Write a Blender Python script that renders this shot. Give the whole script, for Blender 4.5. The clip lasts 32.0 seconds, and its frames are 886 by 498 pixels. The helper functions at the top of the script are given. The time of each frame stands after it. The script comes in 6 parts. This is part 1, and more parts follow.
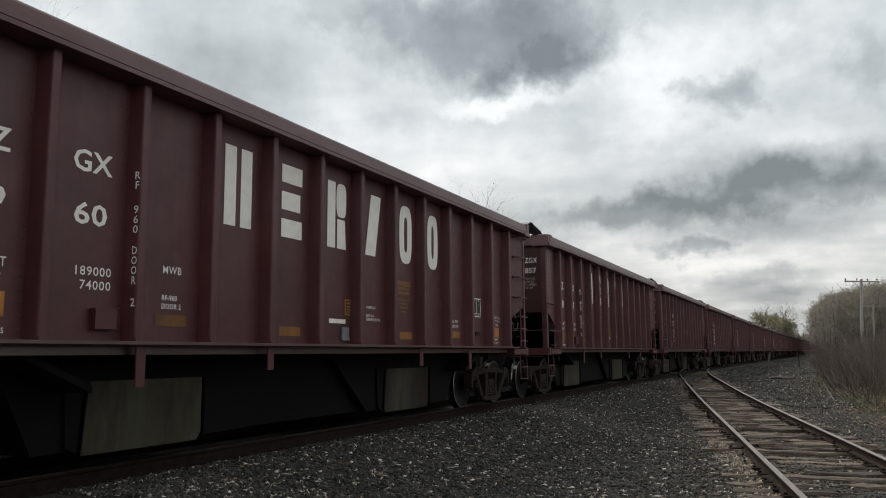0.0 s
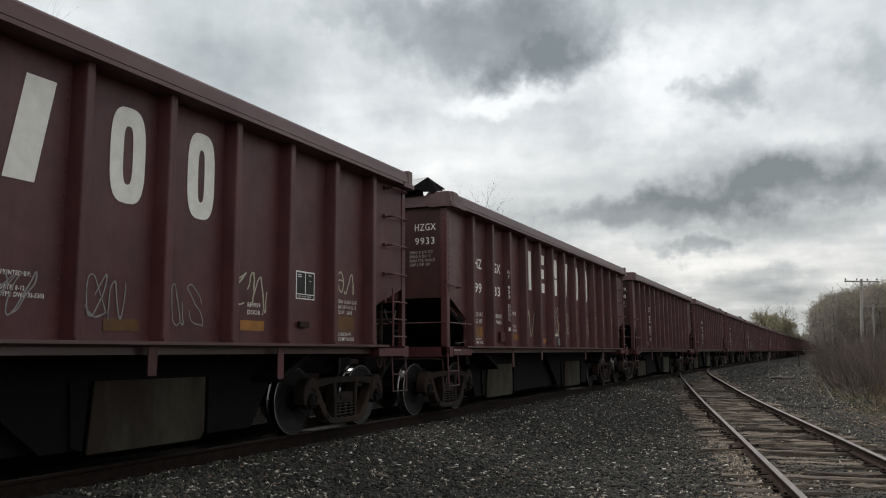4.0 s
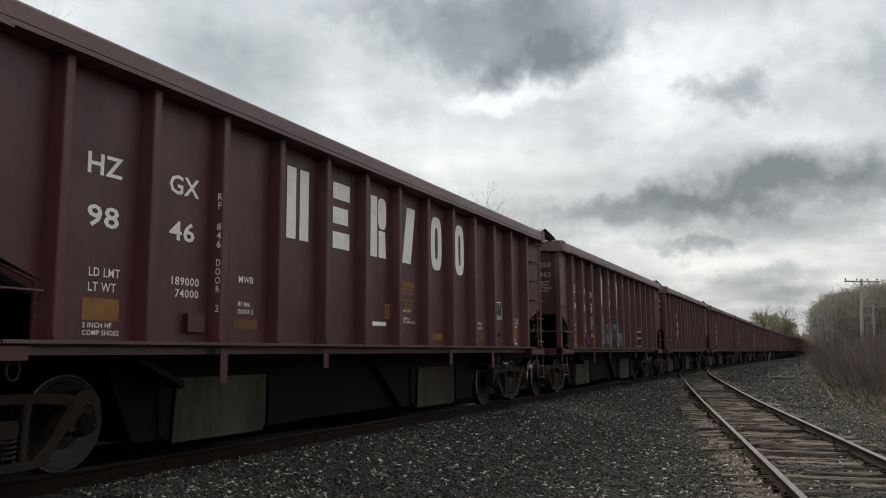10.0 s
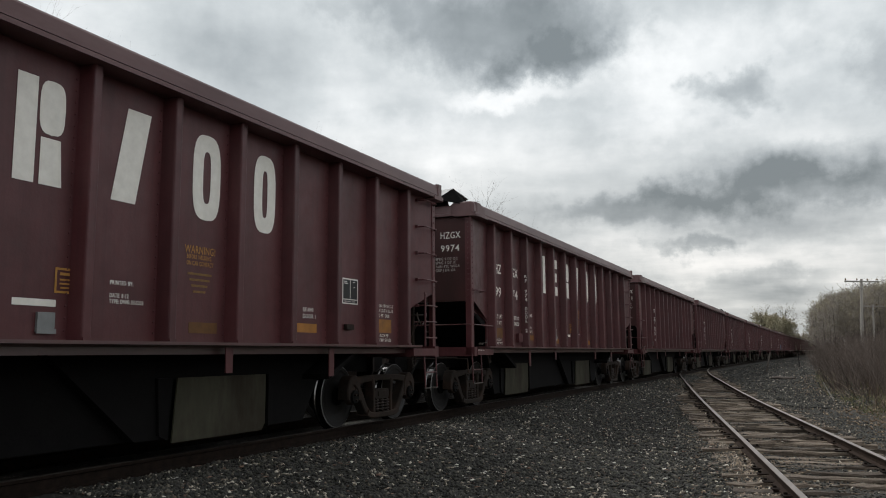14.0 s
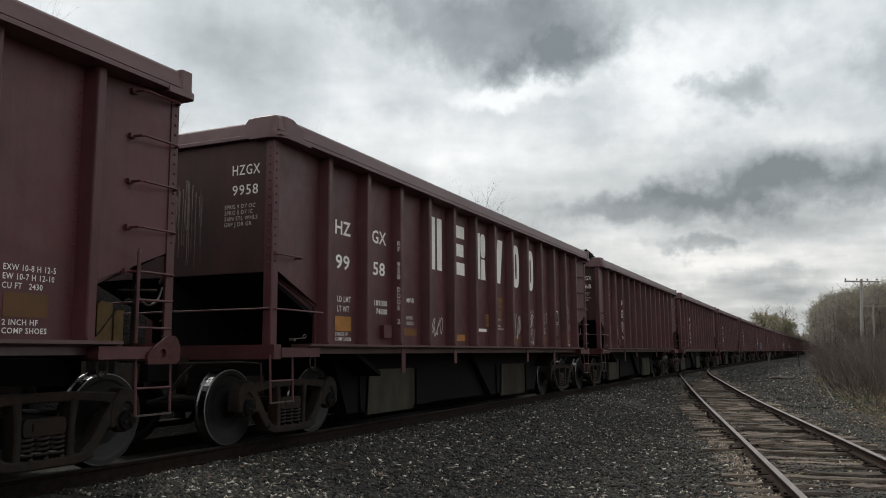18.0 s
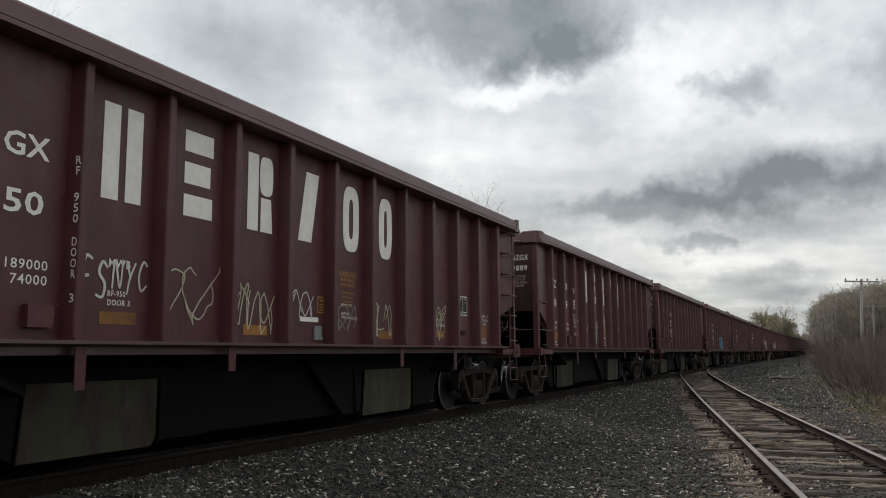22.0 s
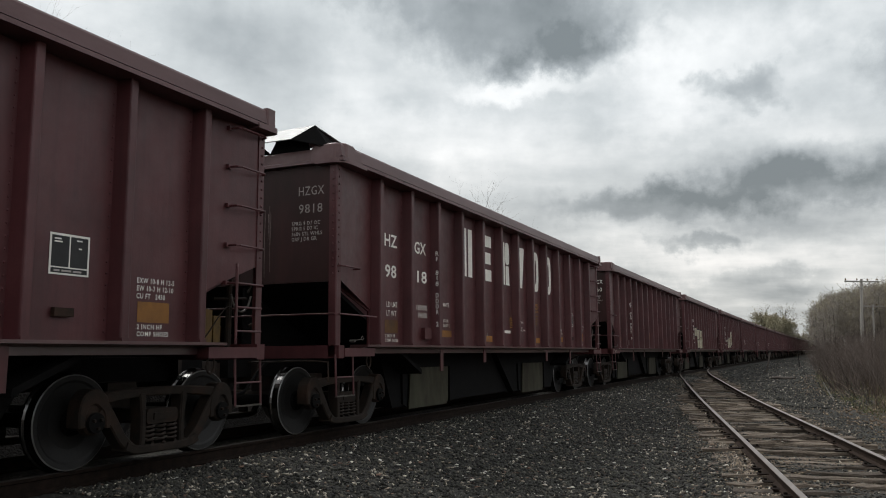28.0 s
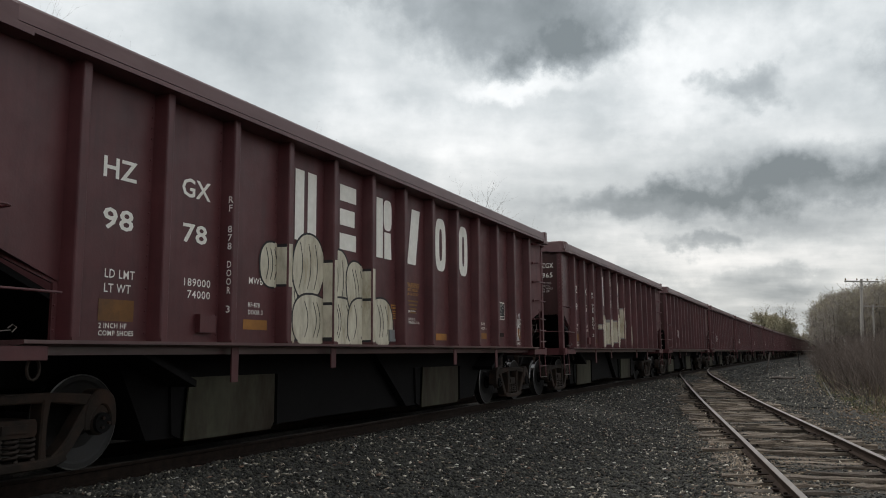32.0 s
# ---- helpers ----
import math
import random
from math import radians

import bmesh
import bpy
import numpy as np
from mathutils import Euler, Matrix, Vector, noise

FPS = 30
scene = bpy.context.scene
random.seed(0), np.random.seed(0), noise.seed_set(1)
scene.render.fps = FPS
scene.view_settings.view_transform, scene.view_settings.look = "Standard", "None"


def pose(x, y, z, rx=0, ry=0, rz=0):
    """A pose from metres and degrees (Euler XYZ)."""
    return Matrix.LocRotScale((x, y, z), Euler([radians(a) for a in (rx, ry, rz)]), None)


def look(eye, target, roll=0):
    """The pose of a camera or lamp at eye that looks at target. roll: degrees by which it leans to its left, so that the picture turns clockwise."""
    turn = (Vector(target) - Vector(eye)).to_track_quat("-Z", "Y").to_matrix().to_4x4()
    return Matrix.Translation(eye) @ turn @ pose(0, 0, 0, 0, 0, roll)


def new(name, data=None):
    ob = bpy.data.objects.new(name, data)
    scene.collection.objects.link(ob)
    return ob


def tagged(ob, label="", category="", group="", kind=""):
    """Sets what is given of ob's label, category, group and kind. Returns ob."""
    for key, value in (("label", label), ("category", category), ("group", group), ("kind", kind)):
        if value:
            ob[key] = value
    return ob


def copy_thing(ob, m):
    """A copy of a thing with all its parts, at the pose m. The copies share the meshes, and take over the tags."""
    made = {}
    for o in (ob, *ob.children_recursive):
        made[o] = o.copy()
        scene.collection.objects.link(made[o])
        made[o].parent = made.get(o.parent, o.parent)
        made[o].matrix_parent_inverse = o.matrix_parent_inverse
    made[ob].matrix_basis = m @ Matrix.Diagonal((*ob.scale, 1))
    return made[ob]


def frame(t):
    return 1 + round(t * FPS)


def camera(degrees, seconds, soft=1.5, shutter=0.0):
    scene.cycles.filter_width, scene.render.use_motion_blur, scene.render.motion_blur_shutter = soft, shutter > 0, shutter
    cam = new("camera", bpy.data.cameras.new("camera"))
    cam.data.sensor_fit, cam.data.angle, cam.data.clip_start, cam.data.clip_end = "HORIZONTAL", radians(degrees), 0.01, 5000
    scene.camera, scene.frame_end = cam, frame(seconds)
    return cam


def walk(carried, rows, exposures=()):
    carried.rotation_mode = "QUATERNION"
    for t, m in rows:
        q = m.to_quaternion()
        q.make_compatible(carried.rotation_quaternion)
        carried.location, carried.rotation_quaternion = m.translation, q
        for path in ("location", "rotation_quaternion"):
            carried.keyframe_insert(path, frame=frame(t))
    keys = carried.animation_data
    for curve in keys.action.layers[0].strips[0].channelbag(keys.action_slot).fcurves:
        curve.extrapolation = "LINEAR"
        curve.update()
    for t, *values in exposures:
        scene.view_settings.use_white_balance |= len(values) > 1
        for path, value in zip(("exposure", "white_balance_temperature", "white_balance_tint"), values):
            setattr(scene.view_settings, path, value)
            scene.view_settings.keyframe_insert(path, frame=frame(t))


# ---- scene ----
# The main track runs along +y with its centre at x = 0 and its rail tops at z = 0.
EYE = (7.25, 0.0, 1.08)
YAW, PITCH, ROLL = 24.29, 7.43, -0.42
cam = camera(57.82, 32.0, 1.0, 0.0)
aim = (EYE[0] - math.sin(radians(YAW)) * math.cos(radians(PITCH)), math.cos(radians(YAW)) * math.cos(radians(PITCH)), EYE[2] + math.sin(radians(PITCH)))
walk(cam, [(0.0, look(EYE, aim, ROLL)), (32.0, look(EYE, aim, ROLL))], [(0.0, 0.06), (32.0, 0.06)])

# ---- world and light: a bright overcast afternoon ----
world = bpy.data.worlds.new("overcast_sky")
scene.world = world
world.use_nodes = True
wt = world.node_tree
wt.nodes.clear()
w_out = wt.nodes.new("ShaderNodeOutputWorld")
w_bg = wt.nodes.new("ShaderNodeBackground")
w_sky = wt.nodes.new("ShaderNodeTexSky")
w_sky.sky_type, w_sky.sun_disc = "NISHITA", False
w_sky.sun_elevation, w_sky.sun_rotation = radians(50), radians(-75)
w_gray = wt.nodes.new("ShaderNodeHueSaturation")
w_gray.inputs["Saturation"].default_value = 0.13
w_mix = wt.nodes.new("ShaderNodeMix")
w_mix.data_type = "RGBA"
w_mix.inputs[0].default_value = 0.4
w_mix.inputs[7].default_value = (9.5, 9.8, 10.1, 1)
w_bg.inputs["Strength"].default_value = 0.13
wt.links.new(w_sky.outputs[0], w_gray.inputs["Color"])
wt.links.new(w_gray.outputs[0], w_mix.inputs[6])
wt.links.new(w_mix.outputs[2], w_bg.inputs["Color"])
wt.links.new(w_bg.outputs[0], w_out.inputs["Surface"])

sun = new("sun", bpy.data.lights.new("sun", "SUN"))
sun.data.energy, sun.data.angle, sun.data.color = 2.2, radians(30), (1.0, 0.97, 0.93)
sun.matrix_world = look((-62.1, 26.6, 76.6), (0, 10, 0))

# ---- materials ----
def nodes_of(name):
    m = bpy.data.materials.new(name)
    m.use_nodes = True
    return m, m.node_tree, m.node_tree.nodes["Principled BSDF"]


def coords(nt, scale, shifted=False):
    tc, mp = nt.nodes.new("ShaderNodeTexCoord"), nt.nodes.new("ShaderNodeMapping")
    mp.inputs["Scale"].default_value = scale if isinstance(scale, tuple) else (scale,) * 3
    nt.links.new(tc.outputs["Object"], mp.inputs["Vector"])
    if shifted:   # each object takes its own piece of the pattern
        info, cm = nt.nodes.new("ShaderNodeObjectInfo"), nt.nodes.new("ShaderNodeVectorMath")
        cm.operation = "SCALE"
        cm.inputs[0].default_value = (37.0, 61.0, 23.0)
        nt.links.new(info.outputs["Random"], cm.inputs["Scale"])
        nt.links.new(cm.outputs[0], mp.inputs["Location"])
    return mp.outputs[0]


def noise_tex(nt, vec, scale, detail=5, rough=0.6):
    n = nt.nodes.new("ShaderNodeTexNoise")
    n.inputs["Scale"].default_value, n.inputs["Detail"].default_value, n.inputs["Roughness"].default_value = scale, detail, rough
    if vec:
        nt.links.new(vec, n.inputs["Vector"])
    return n.outputs[0]


def ramp(nt, fac, stops):
    r = nt.nodes.new("ShaderNodeValToRGB")
    els = r.color_ramp.elements
    while len(els) < len(stops):
        els.new(0.5)
    for e, (pos, col) in zip(els, stops):
        e.position, e.color = pos, (*col, 1)
    nt.links.new(fac, r.inputs[0])
    return r.outputs[0]


def mixed(nt, fac, a, b, how="MIX"):
    m = nt.nodes.new("ShaderNodeMix")
    m.data_type, m.blend_type = "RGBA", how
    for sock, v in ((m.inputs[0], fac), (m.inputs[6], a), (m.inputs[7], b)):
        if isinstance(v, (int, float)):
            sock.default_value = v
        elif isinstance(v, tuple):
            sock.default_value = (*v, 1)
        else:
            nt.links.new(v, sock)
    return m.outputs[2]


def bumped(nt, bsdf, height, strength, distance=0.01):
    b = nt.nodes.new("ShaderNodeBump")
    b.inputs["Strength"].default_value, b.inputs["Distance"].default_value = strength, distance
    nt.links.new(height, b.inputs["Height"])
    nt.links.new(b.outputs[0], bsdf.inputs["Normal"])


def surface(name, dark, light, rough=0.7, metal=0.0, scale=6.0, bump=0.3, stretch=(1, 1, 1), dirt=None, dirt_at=(0.5, 0.7), spread=0.0, gloss=0.5):
    """A worn surface: two tones by fine noise, optional larger stains, relief."""
    m, nt, bsdf = nodes_of(name)
    vec = coords(nt, stretch, True)
    fine = noise_tex(nt, vec, scale)
    col = ramp(nt, fine, [(0.3, dark), (0.7, light)])
    if dirt:
        big = noise_tex(nt, vec, scale * 0.22, 6, 0.7)
        mask = ramp(nt, big, [(dirt_at[0], (0, 0, 0)), (dirt_at[1], (1, 1, 1))])
        col = mixed(nt, mask, col, dirt)
    if spread:
        info = nt.nodes.new("ShaderNodeObjectInfo")
        shade = ramp(nt, info.outputs["Random"], [(0, (1 - spread,) * 3), (1, (1 + spread,) * 3)])
        col = mixed(nt, 1.0, col, shade, "MULTIPLY")
    nt.links.new(col, bsdf.inputs["Base Color"])
    bsdf.inputs["Roughness"].default_value, bsdf.inputs["Metallic"].default_value = rough, metal
    bsdf.inputs["Specular IOR Level"].default_value = gloss
    bumped(nt, bsdf, noise_tex(nt, vec, scale * 6, 4), bump, 0.004)
    return m


def islands(name, stops, rough=0.85):
    """Loose pieces in one mesh, each in its own tone."""
    m, nt, bsdf = nodes_of(name)
    g = nt.nodes.new("ShaderNodeNewGeometry")
    col = ramp(nt, g.outputs["Random Per Island"], stops)
    grain = noise_tex(nt, coords(nt, 1), 60)
    col = mixed(nt, 0.5, col, ramp(nt, grain, [(0.3, (0.6,) * 3), (0.7, (1.3,) * 3)]), "MULTIPLY")
    nt.links.new(col, bsdf.inputs["Base Color"])
    bsdf.inputs["Roughness"].default_value = rough
    return m


def body_paint():
    """Oxide-red car paint: blotches, rain streaks, rust specks and shallow dents."""
    m, nt, bsdf = nodes_of("oxide_red_paint")
    vec, tall = coords(nt, 1, True), coords(nt, (1, 1, 0.06), True)
    col = ramp(nt, noise_tex(nt, vec, 1.7, 7, 0.65), [(0.3, (0.058, 0.0138, 0.0150)), (0.55, (0.080, 0.0202, 0.0220)), (0.75, (0.100, 0.0310, 0.0322))])
    streak = ramp(nt, noise_tex(nt, tall, 9.0, 6, 0.7), [(0.36, (0.55, 0.60, 0.62)), (0.52, (1.0, 1.0, 1.0)), (0.78, (1.22, 1.25, 1.25))])
    col = mixed(nt, 0.35, col, streak, "MULTIPLY")
    speck = ramp(nt, noise_tex(nt, vec, 38.0, 4, 0.6), [(0.66, (0, 0, 0)), (0.72, (1, 1, 1))])
    where = ramp(nt, noise_tex(nt, vec, 1.1, 4, 0.6), [(0.5, (0, 0, 0)), (0.7, (0.8, 0.8, 0.8))])
    both = mixed(nt, 1.0, speck, where, "MULTIPLY")
    col = mixed(nt, both, col, (0.030, 0.016, 0.012))
    info = nt.nodes.new("ShaderNodeObjectInfo")
    col = mixed(nt, 1.0, col, ramp(nt, info.outputs["Random"], [(0, (0.88,) * 3), (1, (1.12,) * 3)]), "MULTIPLY")
    nt.links.new(col, bsdf.inputs["Base Color"])
    nt.links.new(ramp(nt, noise_tex(nt, vec, 5.0, 5), [(0.3, (0.40,) * 3), (0.7, (0.56,) * 3)]), bsdf.inputs["Roughness"])
    bsdf.inputs["Specular IOR Level"].default_value = 0.5
    h = mixed(nt, 0.12, noise_tex(nt, vec, 1.6, 3, 0.5), noise_tex(nt, vec, 40.0, 3, 0.5))
    bumped(nt, bsdf, h, 0.22, 0.05)
    return m


PAINT = body_paint()
# End sheets: soot, plus the shade on that face as a darker red.
GRIMY_SHADED = surface("shaded_sooty_red_paint", (0.040, 0.0150, 0.0140), (0.070, 0.026, 0.024), 0.6, 0, 3.0, 0.2, (1, 1, 0.3), (0.026, 0.0135, 0.0105), (0.42, 0.64), 0.15, gloss=0.3)
# Sill: scuffs, and a paler base that carries the sky light on its ledge.
SILL = surface("sky_lit_scuffed_sill_paint", (0.054, 0.021, 0.021), (0.092, 0.042, 0.041), 0.32, 0, 5.0, 0.2, (1, 0.3, 1), (0.13, 0.080, 0.075), (0.58, 0.76), gloss=0.9)
CHORD = surface("blotched_pale_red_paint", (0.085, 0.038, 0.038), (0.13, 0.068, 0.068), 0.42, 0, 3.0, 0.2, (1, 0.3, 1), (0.16, 0.098, 0.094), (0.5, 0.72), gloss=0.4)
# Darker than real steel: underbody shade is put into the colour, sheen cut.
SHADOWED = surface("shade_black_steel", (0.0024, 0.0021, 0.0021), (0.0044, 0.0038, 0.0038), 0.9, 0, 5, 0.4, gloss=0.2)
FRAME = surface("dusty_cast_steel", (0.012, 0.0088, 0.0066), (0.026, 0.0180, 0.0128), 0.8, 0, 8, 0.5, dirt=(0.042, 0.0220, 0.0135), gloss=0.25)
LUG = surface("rusty_red_plate", (0.050, 0.017, 0.015), (0.082, 0.030, 0.026), 0.7, 0, 16, 0.4, gloss=0.3)
COIL = surface("rusty_spring_steel", (0.018, 0.0125, 0.0095), (0.036, 0.025, 0.019), 0.7, 0, 20, 0.4, gloss=0.3)
WORN = surface("worn_step_steel", (0.05, 0.042, 0.036), (0.11, 0.095, 0.082), 0.5, 0.3, 14, 0.2)
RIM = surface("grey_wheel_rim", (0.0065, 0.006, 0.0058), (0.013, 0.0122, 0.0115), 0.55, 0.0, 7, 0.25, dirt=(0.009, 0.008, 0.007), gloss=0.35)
TREAD = surface("polished_tread", (0.10, 0.10, 0.098), (0.20, 0.195, 0.19), 0.2, 1.0, 10, 0.03)
EDGE = surface("worn_bright_rim_edge", (0.12, 0.118, 0.114), (0.22, 0.215, 0.21), 0.45, 0.3, 12, 0.1)
PALE = surface("dusty_pale_green_paint", (0.040, 0.038, 0.025), (0.070, 0.067, 0.047), 0.85, 0, 3.5, 0.2, (1, 1, 0.35), (0.026, 0.019, 0.013), (0.44, 0.62), gloss=0.2)
WHITE = surface("white_stencil_paint", (0.74, 0.72, 0.65), (0.86, 0.84, 0.77), 0.6, 0, 9, 0.05)
FADED = surface("faded_white_stencil", (0.34, 0.30, 0.28), (0.50, 0.46, 0.43), 0.7, 0, 30, 0.05)
DIM = surface("worn_white_stencil", (0.20, 0.175, 0.16), (0.36, 0.325, 0.30), 0.7, 0, 30, 0.05)
SALT = surface("pale_mineral_deposit", (0.10, 0.07, 0.065), (0.24, 0.19, 0.175), 0.9, 0, 30, 0.05)
YELLOW = surface("yellow_stencil_paint", (0.34, 0.165, 0.03), (0.46, 0.235, 0.05), 0.6, 0, 20, 0.05)
DULL_YELLOW = surface("faded_yellow_stencil", (0.13, 0.072, 0.022), (0.26, 0.142, 0.038), 0.7, 0, 40, 0.05)
ORANGE = surface("orange_patch_paint", (0.19, 0.080, 0.013), (0.28, 0.120, 0.018), 0.6, 0, 6, 0.05, (1, 1, 1), (0.10, 0.045, 0.02), (0.5, 0.7), 0.6)
BLACK = surface("black_stencil_panel", (0.008, 0.009, 0.009), (0.02, 0.02, 0.02), 0.6, 0, 6, 0.03)
GALV = surface("bare_sheet_metal", (0.17, 0.18, 0.18), (0.26, 0.27, 0.27), 0.45, 0.2, 4, 0.1)
OCHRE = surface("dirty_yellow_paint", (0.075, 0.042, 0.008), (0.15, 0.085, 0.016), 0.6, 0, 8, 0.2, dirt=(0.03, 0.02, 0.012))
BRASS = surface("dull_brass", (0.07, 0.046, 0.016), (0.13, 0.085, 0.03), 0.45, 0.7, 6, 0.1)
RAIL = surface("rusted_rail_side", (0.009, 0.0065, 0.005), (0.022, 0.014, 0.0105), 0.9, 0.0, 12, 0.4, gloss=0.12)
RUST = surface("dry_rail_rust", (0.018, 0.012, 0.009), (0.045, 0.030, 0.022), 0.9, 0.0, 12, 0.4, gloss=0.15)
# Main rail heads: the dark cars mirrored in them are painted as colour.
DARK_HEAD = surface("car_dark_rail_head", (0.03, 0.026, 0.023), (0.06, 0.052, 0.046), 0.6, 0.2, 12, 0.1, (1, 0.1, 1), gloss=0.2)
RAILTOP = surface("worn_rail_head", (0.17, 0.14, 0.12), (0.28, 0.24, 0.215), 0.42, 0.5, 12, 0.1, (1, 0.1, 1))
def tie_material():
    m, nt, bsdf = nodes_of("weathered_tie_wood")
    vec, grain = coords(nt, 1, True), coords(nt, (0.3, 9, 9), True)
    col = ramp(nt, noise_tex(nt, grain, 5.0, 6, 0.7), [(0.3, (0.036, 0.027, 0.019)), (0.43, (0.11, 0.084, 0.062)), (0.58, (0.20, 0.162, 0.124)), (0.78, (0.34, 0.29, 0.235))])
    mask = ramp(nt, noise_tex(nt, vec, 2.2, 6, 0.75), [(0.52, (0, 0, 0)), (0.66, (1, 1, 1))])
    col = mixed(nt, mask, col, ramp(nt, noise_tex(nt, vec, 26.0, 4), [(0.35, (0.022, 0.018, 0.013)), (0.65, (0.07, 0.052, 0.036))]))
    info = nt.nodes.new("ShaderNodeObjectInfo")
    col = mixed(nt, 1.0, col, ramp(nt, info.outputs["Random"], [(0, (0.5,) * 3), (1, (1.18,) * 3)]), "MULTIPLY")
    nt.links.new(col, bsdf.inputs["Base Color"])
    bsdf.inputs["Roughness"].default_value = 0.95
    bumped(nt, bsdf, noise_tex(nt, grain, 9.0, 5, 0.7), 1.0, 0.02)
    return m


TIE = tie_material()
STONES = islands("ballast_stones", [(0.0, (0.009, 0.0087, 0.0076)), (0.5, (0.031, 0.0298, 0.0248)), (0.88, (0.070, 0.067, 0.054)), (0.96, (0.15, 0.13, 0.095)), (1.0, (0.55, 0.50, 0.41))])
CHIPS = islands("pale_stone_chips", [(0.0, (0.11, 0.075, 0.05)), (0.3, (0.20, 0.12, 0.085)), (0.55, (0.36, 0.31, 0.235)), (1.0, (0.80, 0.77, 0.69))])
PALE_STONES = islands("pale_gravel", [(0.0, (0.05, 0.04, 0.03)), (0.5, (0.15, 0.115, 0.082)), (0.9, (0.29, 0.225, 0.165)), (1.0, (0.48, 0.42, 0.34))])
BARK = surface("grey_brown_bark", (0.06, 0.05, 0.042), (0.12, 0.10, 0.085), 0.9, 0, 10, 0.6, (1, 1, 0.3))
TWIG = islands("brown_twigs", [(0.0, (0.048, 0.037, 0.030)), (0.5, (0.090, 0.068, 0.055)), (1.0, (0.16, 0.123, 0.098))])
# Distant twigs and leaves: aerial haze is mixed into their paler tones.
FAR_TWIG = islands("haze_paled_twigs", [(0.0, (0.155, 0.135, 0.118)), (0.6, (0.215, 0.188, 0.162)), (1.0, (0.28, 0.25, 0.205))])
BUDS = islands("haze_paled_yellow_green_leaves", [(0.0, (0.23, 0.205, 0.135)), (0.6, (0.31, 0.28, 0.18)), (1.0, (0.39, 0.355, 0.24))])
LITTER = islands("dead_leaves_and_grass", [(0.0, (0.07, 0.048, 0.030)), (0.6, (0.14, 0.098, 0.062)), (1.0, (0.30, 0.235, 0.155))])
GRASS = islands("patchy_spring_grass", [(0.0, (0.05, 0.068, 0.02)), (0.65, (0.11, 0.12, 0.045)), (1.0, (0.26, 0.22, 0.12))])
POLEWOOD = surface("silvered_pole_wood", (0.22, 0.205, 0.185), (0.33, 0.31, 0.28), 0.9, 0, 6, 0.6, (4, 4, 0.3))


def ground_material():
    m, nt, bsdf = nodes_of("ballast_and_earth")
    vec = coords(nt, 1)
    cells = nt.nodes.new("ShaderNodeTexVoronoi")
    cells.inputs["Scale"].default_value = 30
    nt.links.new(vec, cells.inputs["Vector"])
    grey = ramp(nt, cells.outputs["Color"], [(0.2, (0.011, 0.0104, 0.0086)), (0.62, (0.033, 0.0305, 0.0245)), (0.88, (0.056, 0.052, 0.041)), (0.98, (0.20, 0.175, 0.14))])
    patch = noise_tex(nt, vec, 0.5, 5)
    grey = mixed(nt, 0.6, grey, ramp(nt, patch, [(0.3, (0.65,) * 3), (0.7, (1.25,) * 3)]), "MULTIPLY")
    earth = ramp(nt, noise_tex(nt, vec, 2.5, 8, 0.7), [(0.3, (0.034, 0.026, 0.018)), (0.5, (0.072, 0.053, 0.036)), (0.62, (0.055, 0.058, 0.025)), (0.75, (0.13, 0.098, 0.066))])
    sep = nt.nodes.new("ShaderNodeSeparateXYZ")
    nt.links.new(vec, sep.inputs[0])
    slant = nt.nodes.new("ShaderNodeMath")
    slant.operation = "MULTIPLY_ADD"
    slant.inputs[1].default_value = 0.05
    near = nt.nodes.new("ShaderNodeMath")
    near.operation = "MINIMUM"
    near.inputs[1].default_value = 34.0
    nt.links.new(sep.outputs[1], near.inputs[0])
    nt.links.new(near.outputs[0], slant.inputs[0])
    nt.links.new(sep.outputs[0], slant.inputs[2])
    wob = nt.nodes.new("ShaderNodeMath")
    wob.operation = "MULTIPLY_ADD"
    wob.inputs[1].default_value = 3.0
    nt.links.new(noise_tex(nt, vec, 0.7, 4), wob.inputs[0])
    nt.links.new(slant.outputs[0], wob.inputs[2])
    rng = nt.nodes.new("ShaderNodeMapRange")
    rng.inputs["From Min"].default_value, rng.inputs["From Max"].default_value = 10.9, 12.0
    nt.links.new(wob.outputs[0], rng.inputs["Value"])
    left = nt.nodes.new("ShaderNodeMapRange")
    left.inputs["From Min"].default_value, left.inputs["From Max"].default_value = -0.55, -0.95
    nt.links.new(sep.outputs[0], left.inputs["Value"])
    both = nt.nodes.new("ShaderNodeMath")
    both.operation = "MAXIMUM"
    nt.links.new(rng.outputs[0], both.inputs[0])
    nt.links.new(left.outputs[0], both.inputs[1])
    # Soil under and behind the train: its shade is painted as a darker tone.
    shade_soil = ramp(nt, noise_tex(nt, vec, 3.0, 8, 0.7), [(0.3, (0.009, 0.007, 0.0055)), (0.7, (0.022, 0.017, 0.013))])
    earth = mixed(nt, left.outputs[0], earth, shade_soil)
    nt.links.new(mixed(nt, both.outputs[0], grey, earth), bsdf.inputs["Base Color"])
    bsdf.inputs["Roughness"].default_value = 0.95
    bumped(nt, bsdf, cells.outputs["Distance"], 0.9, 0.03)
    return m


GROUND = ground_material()


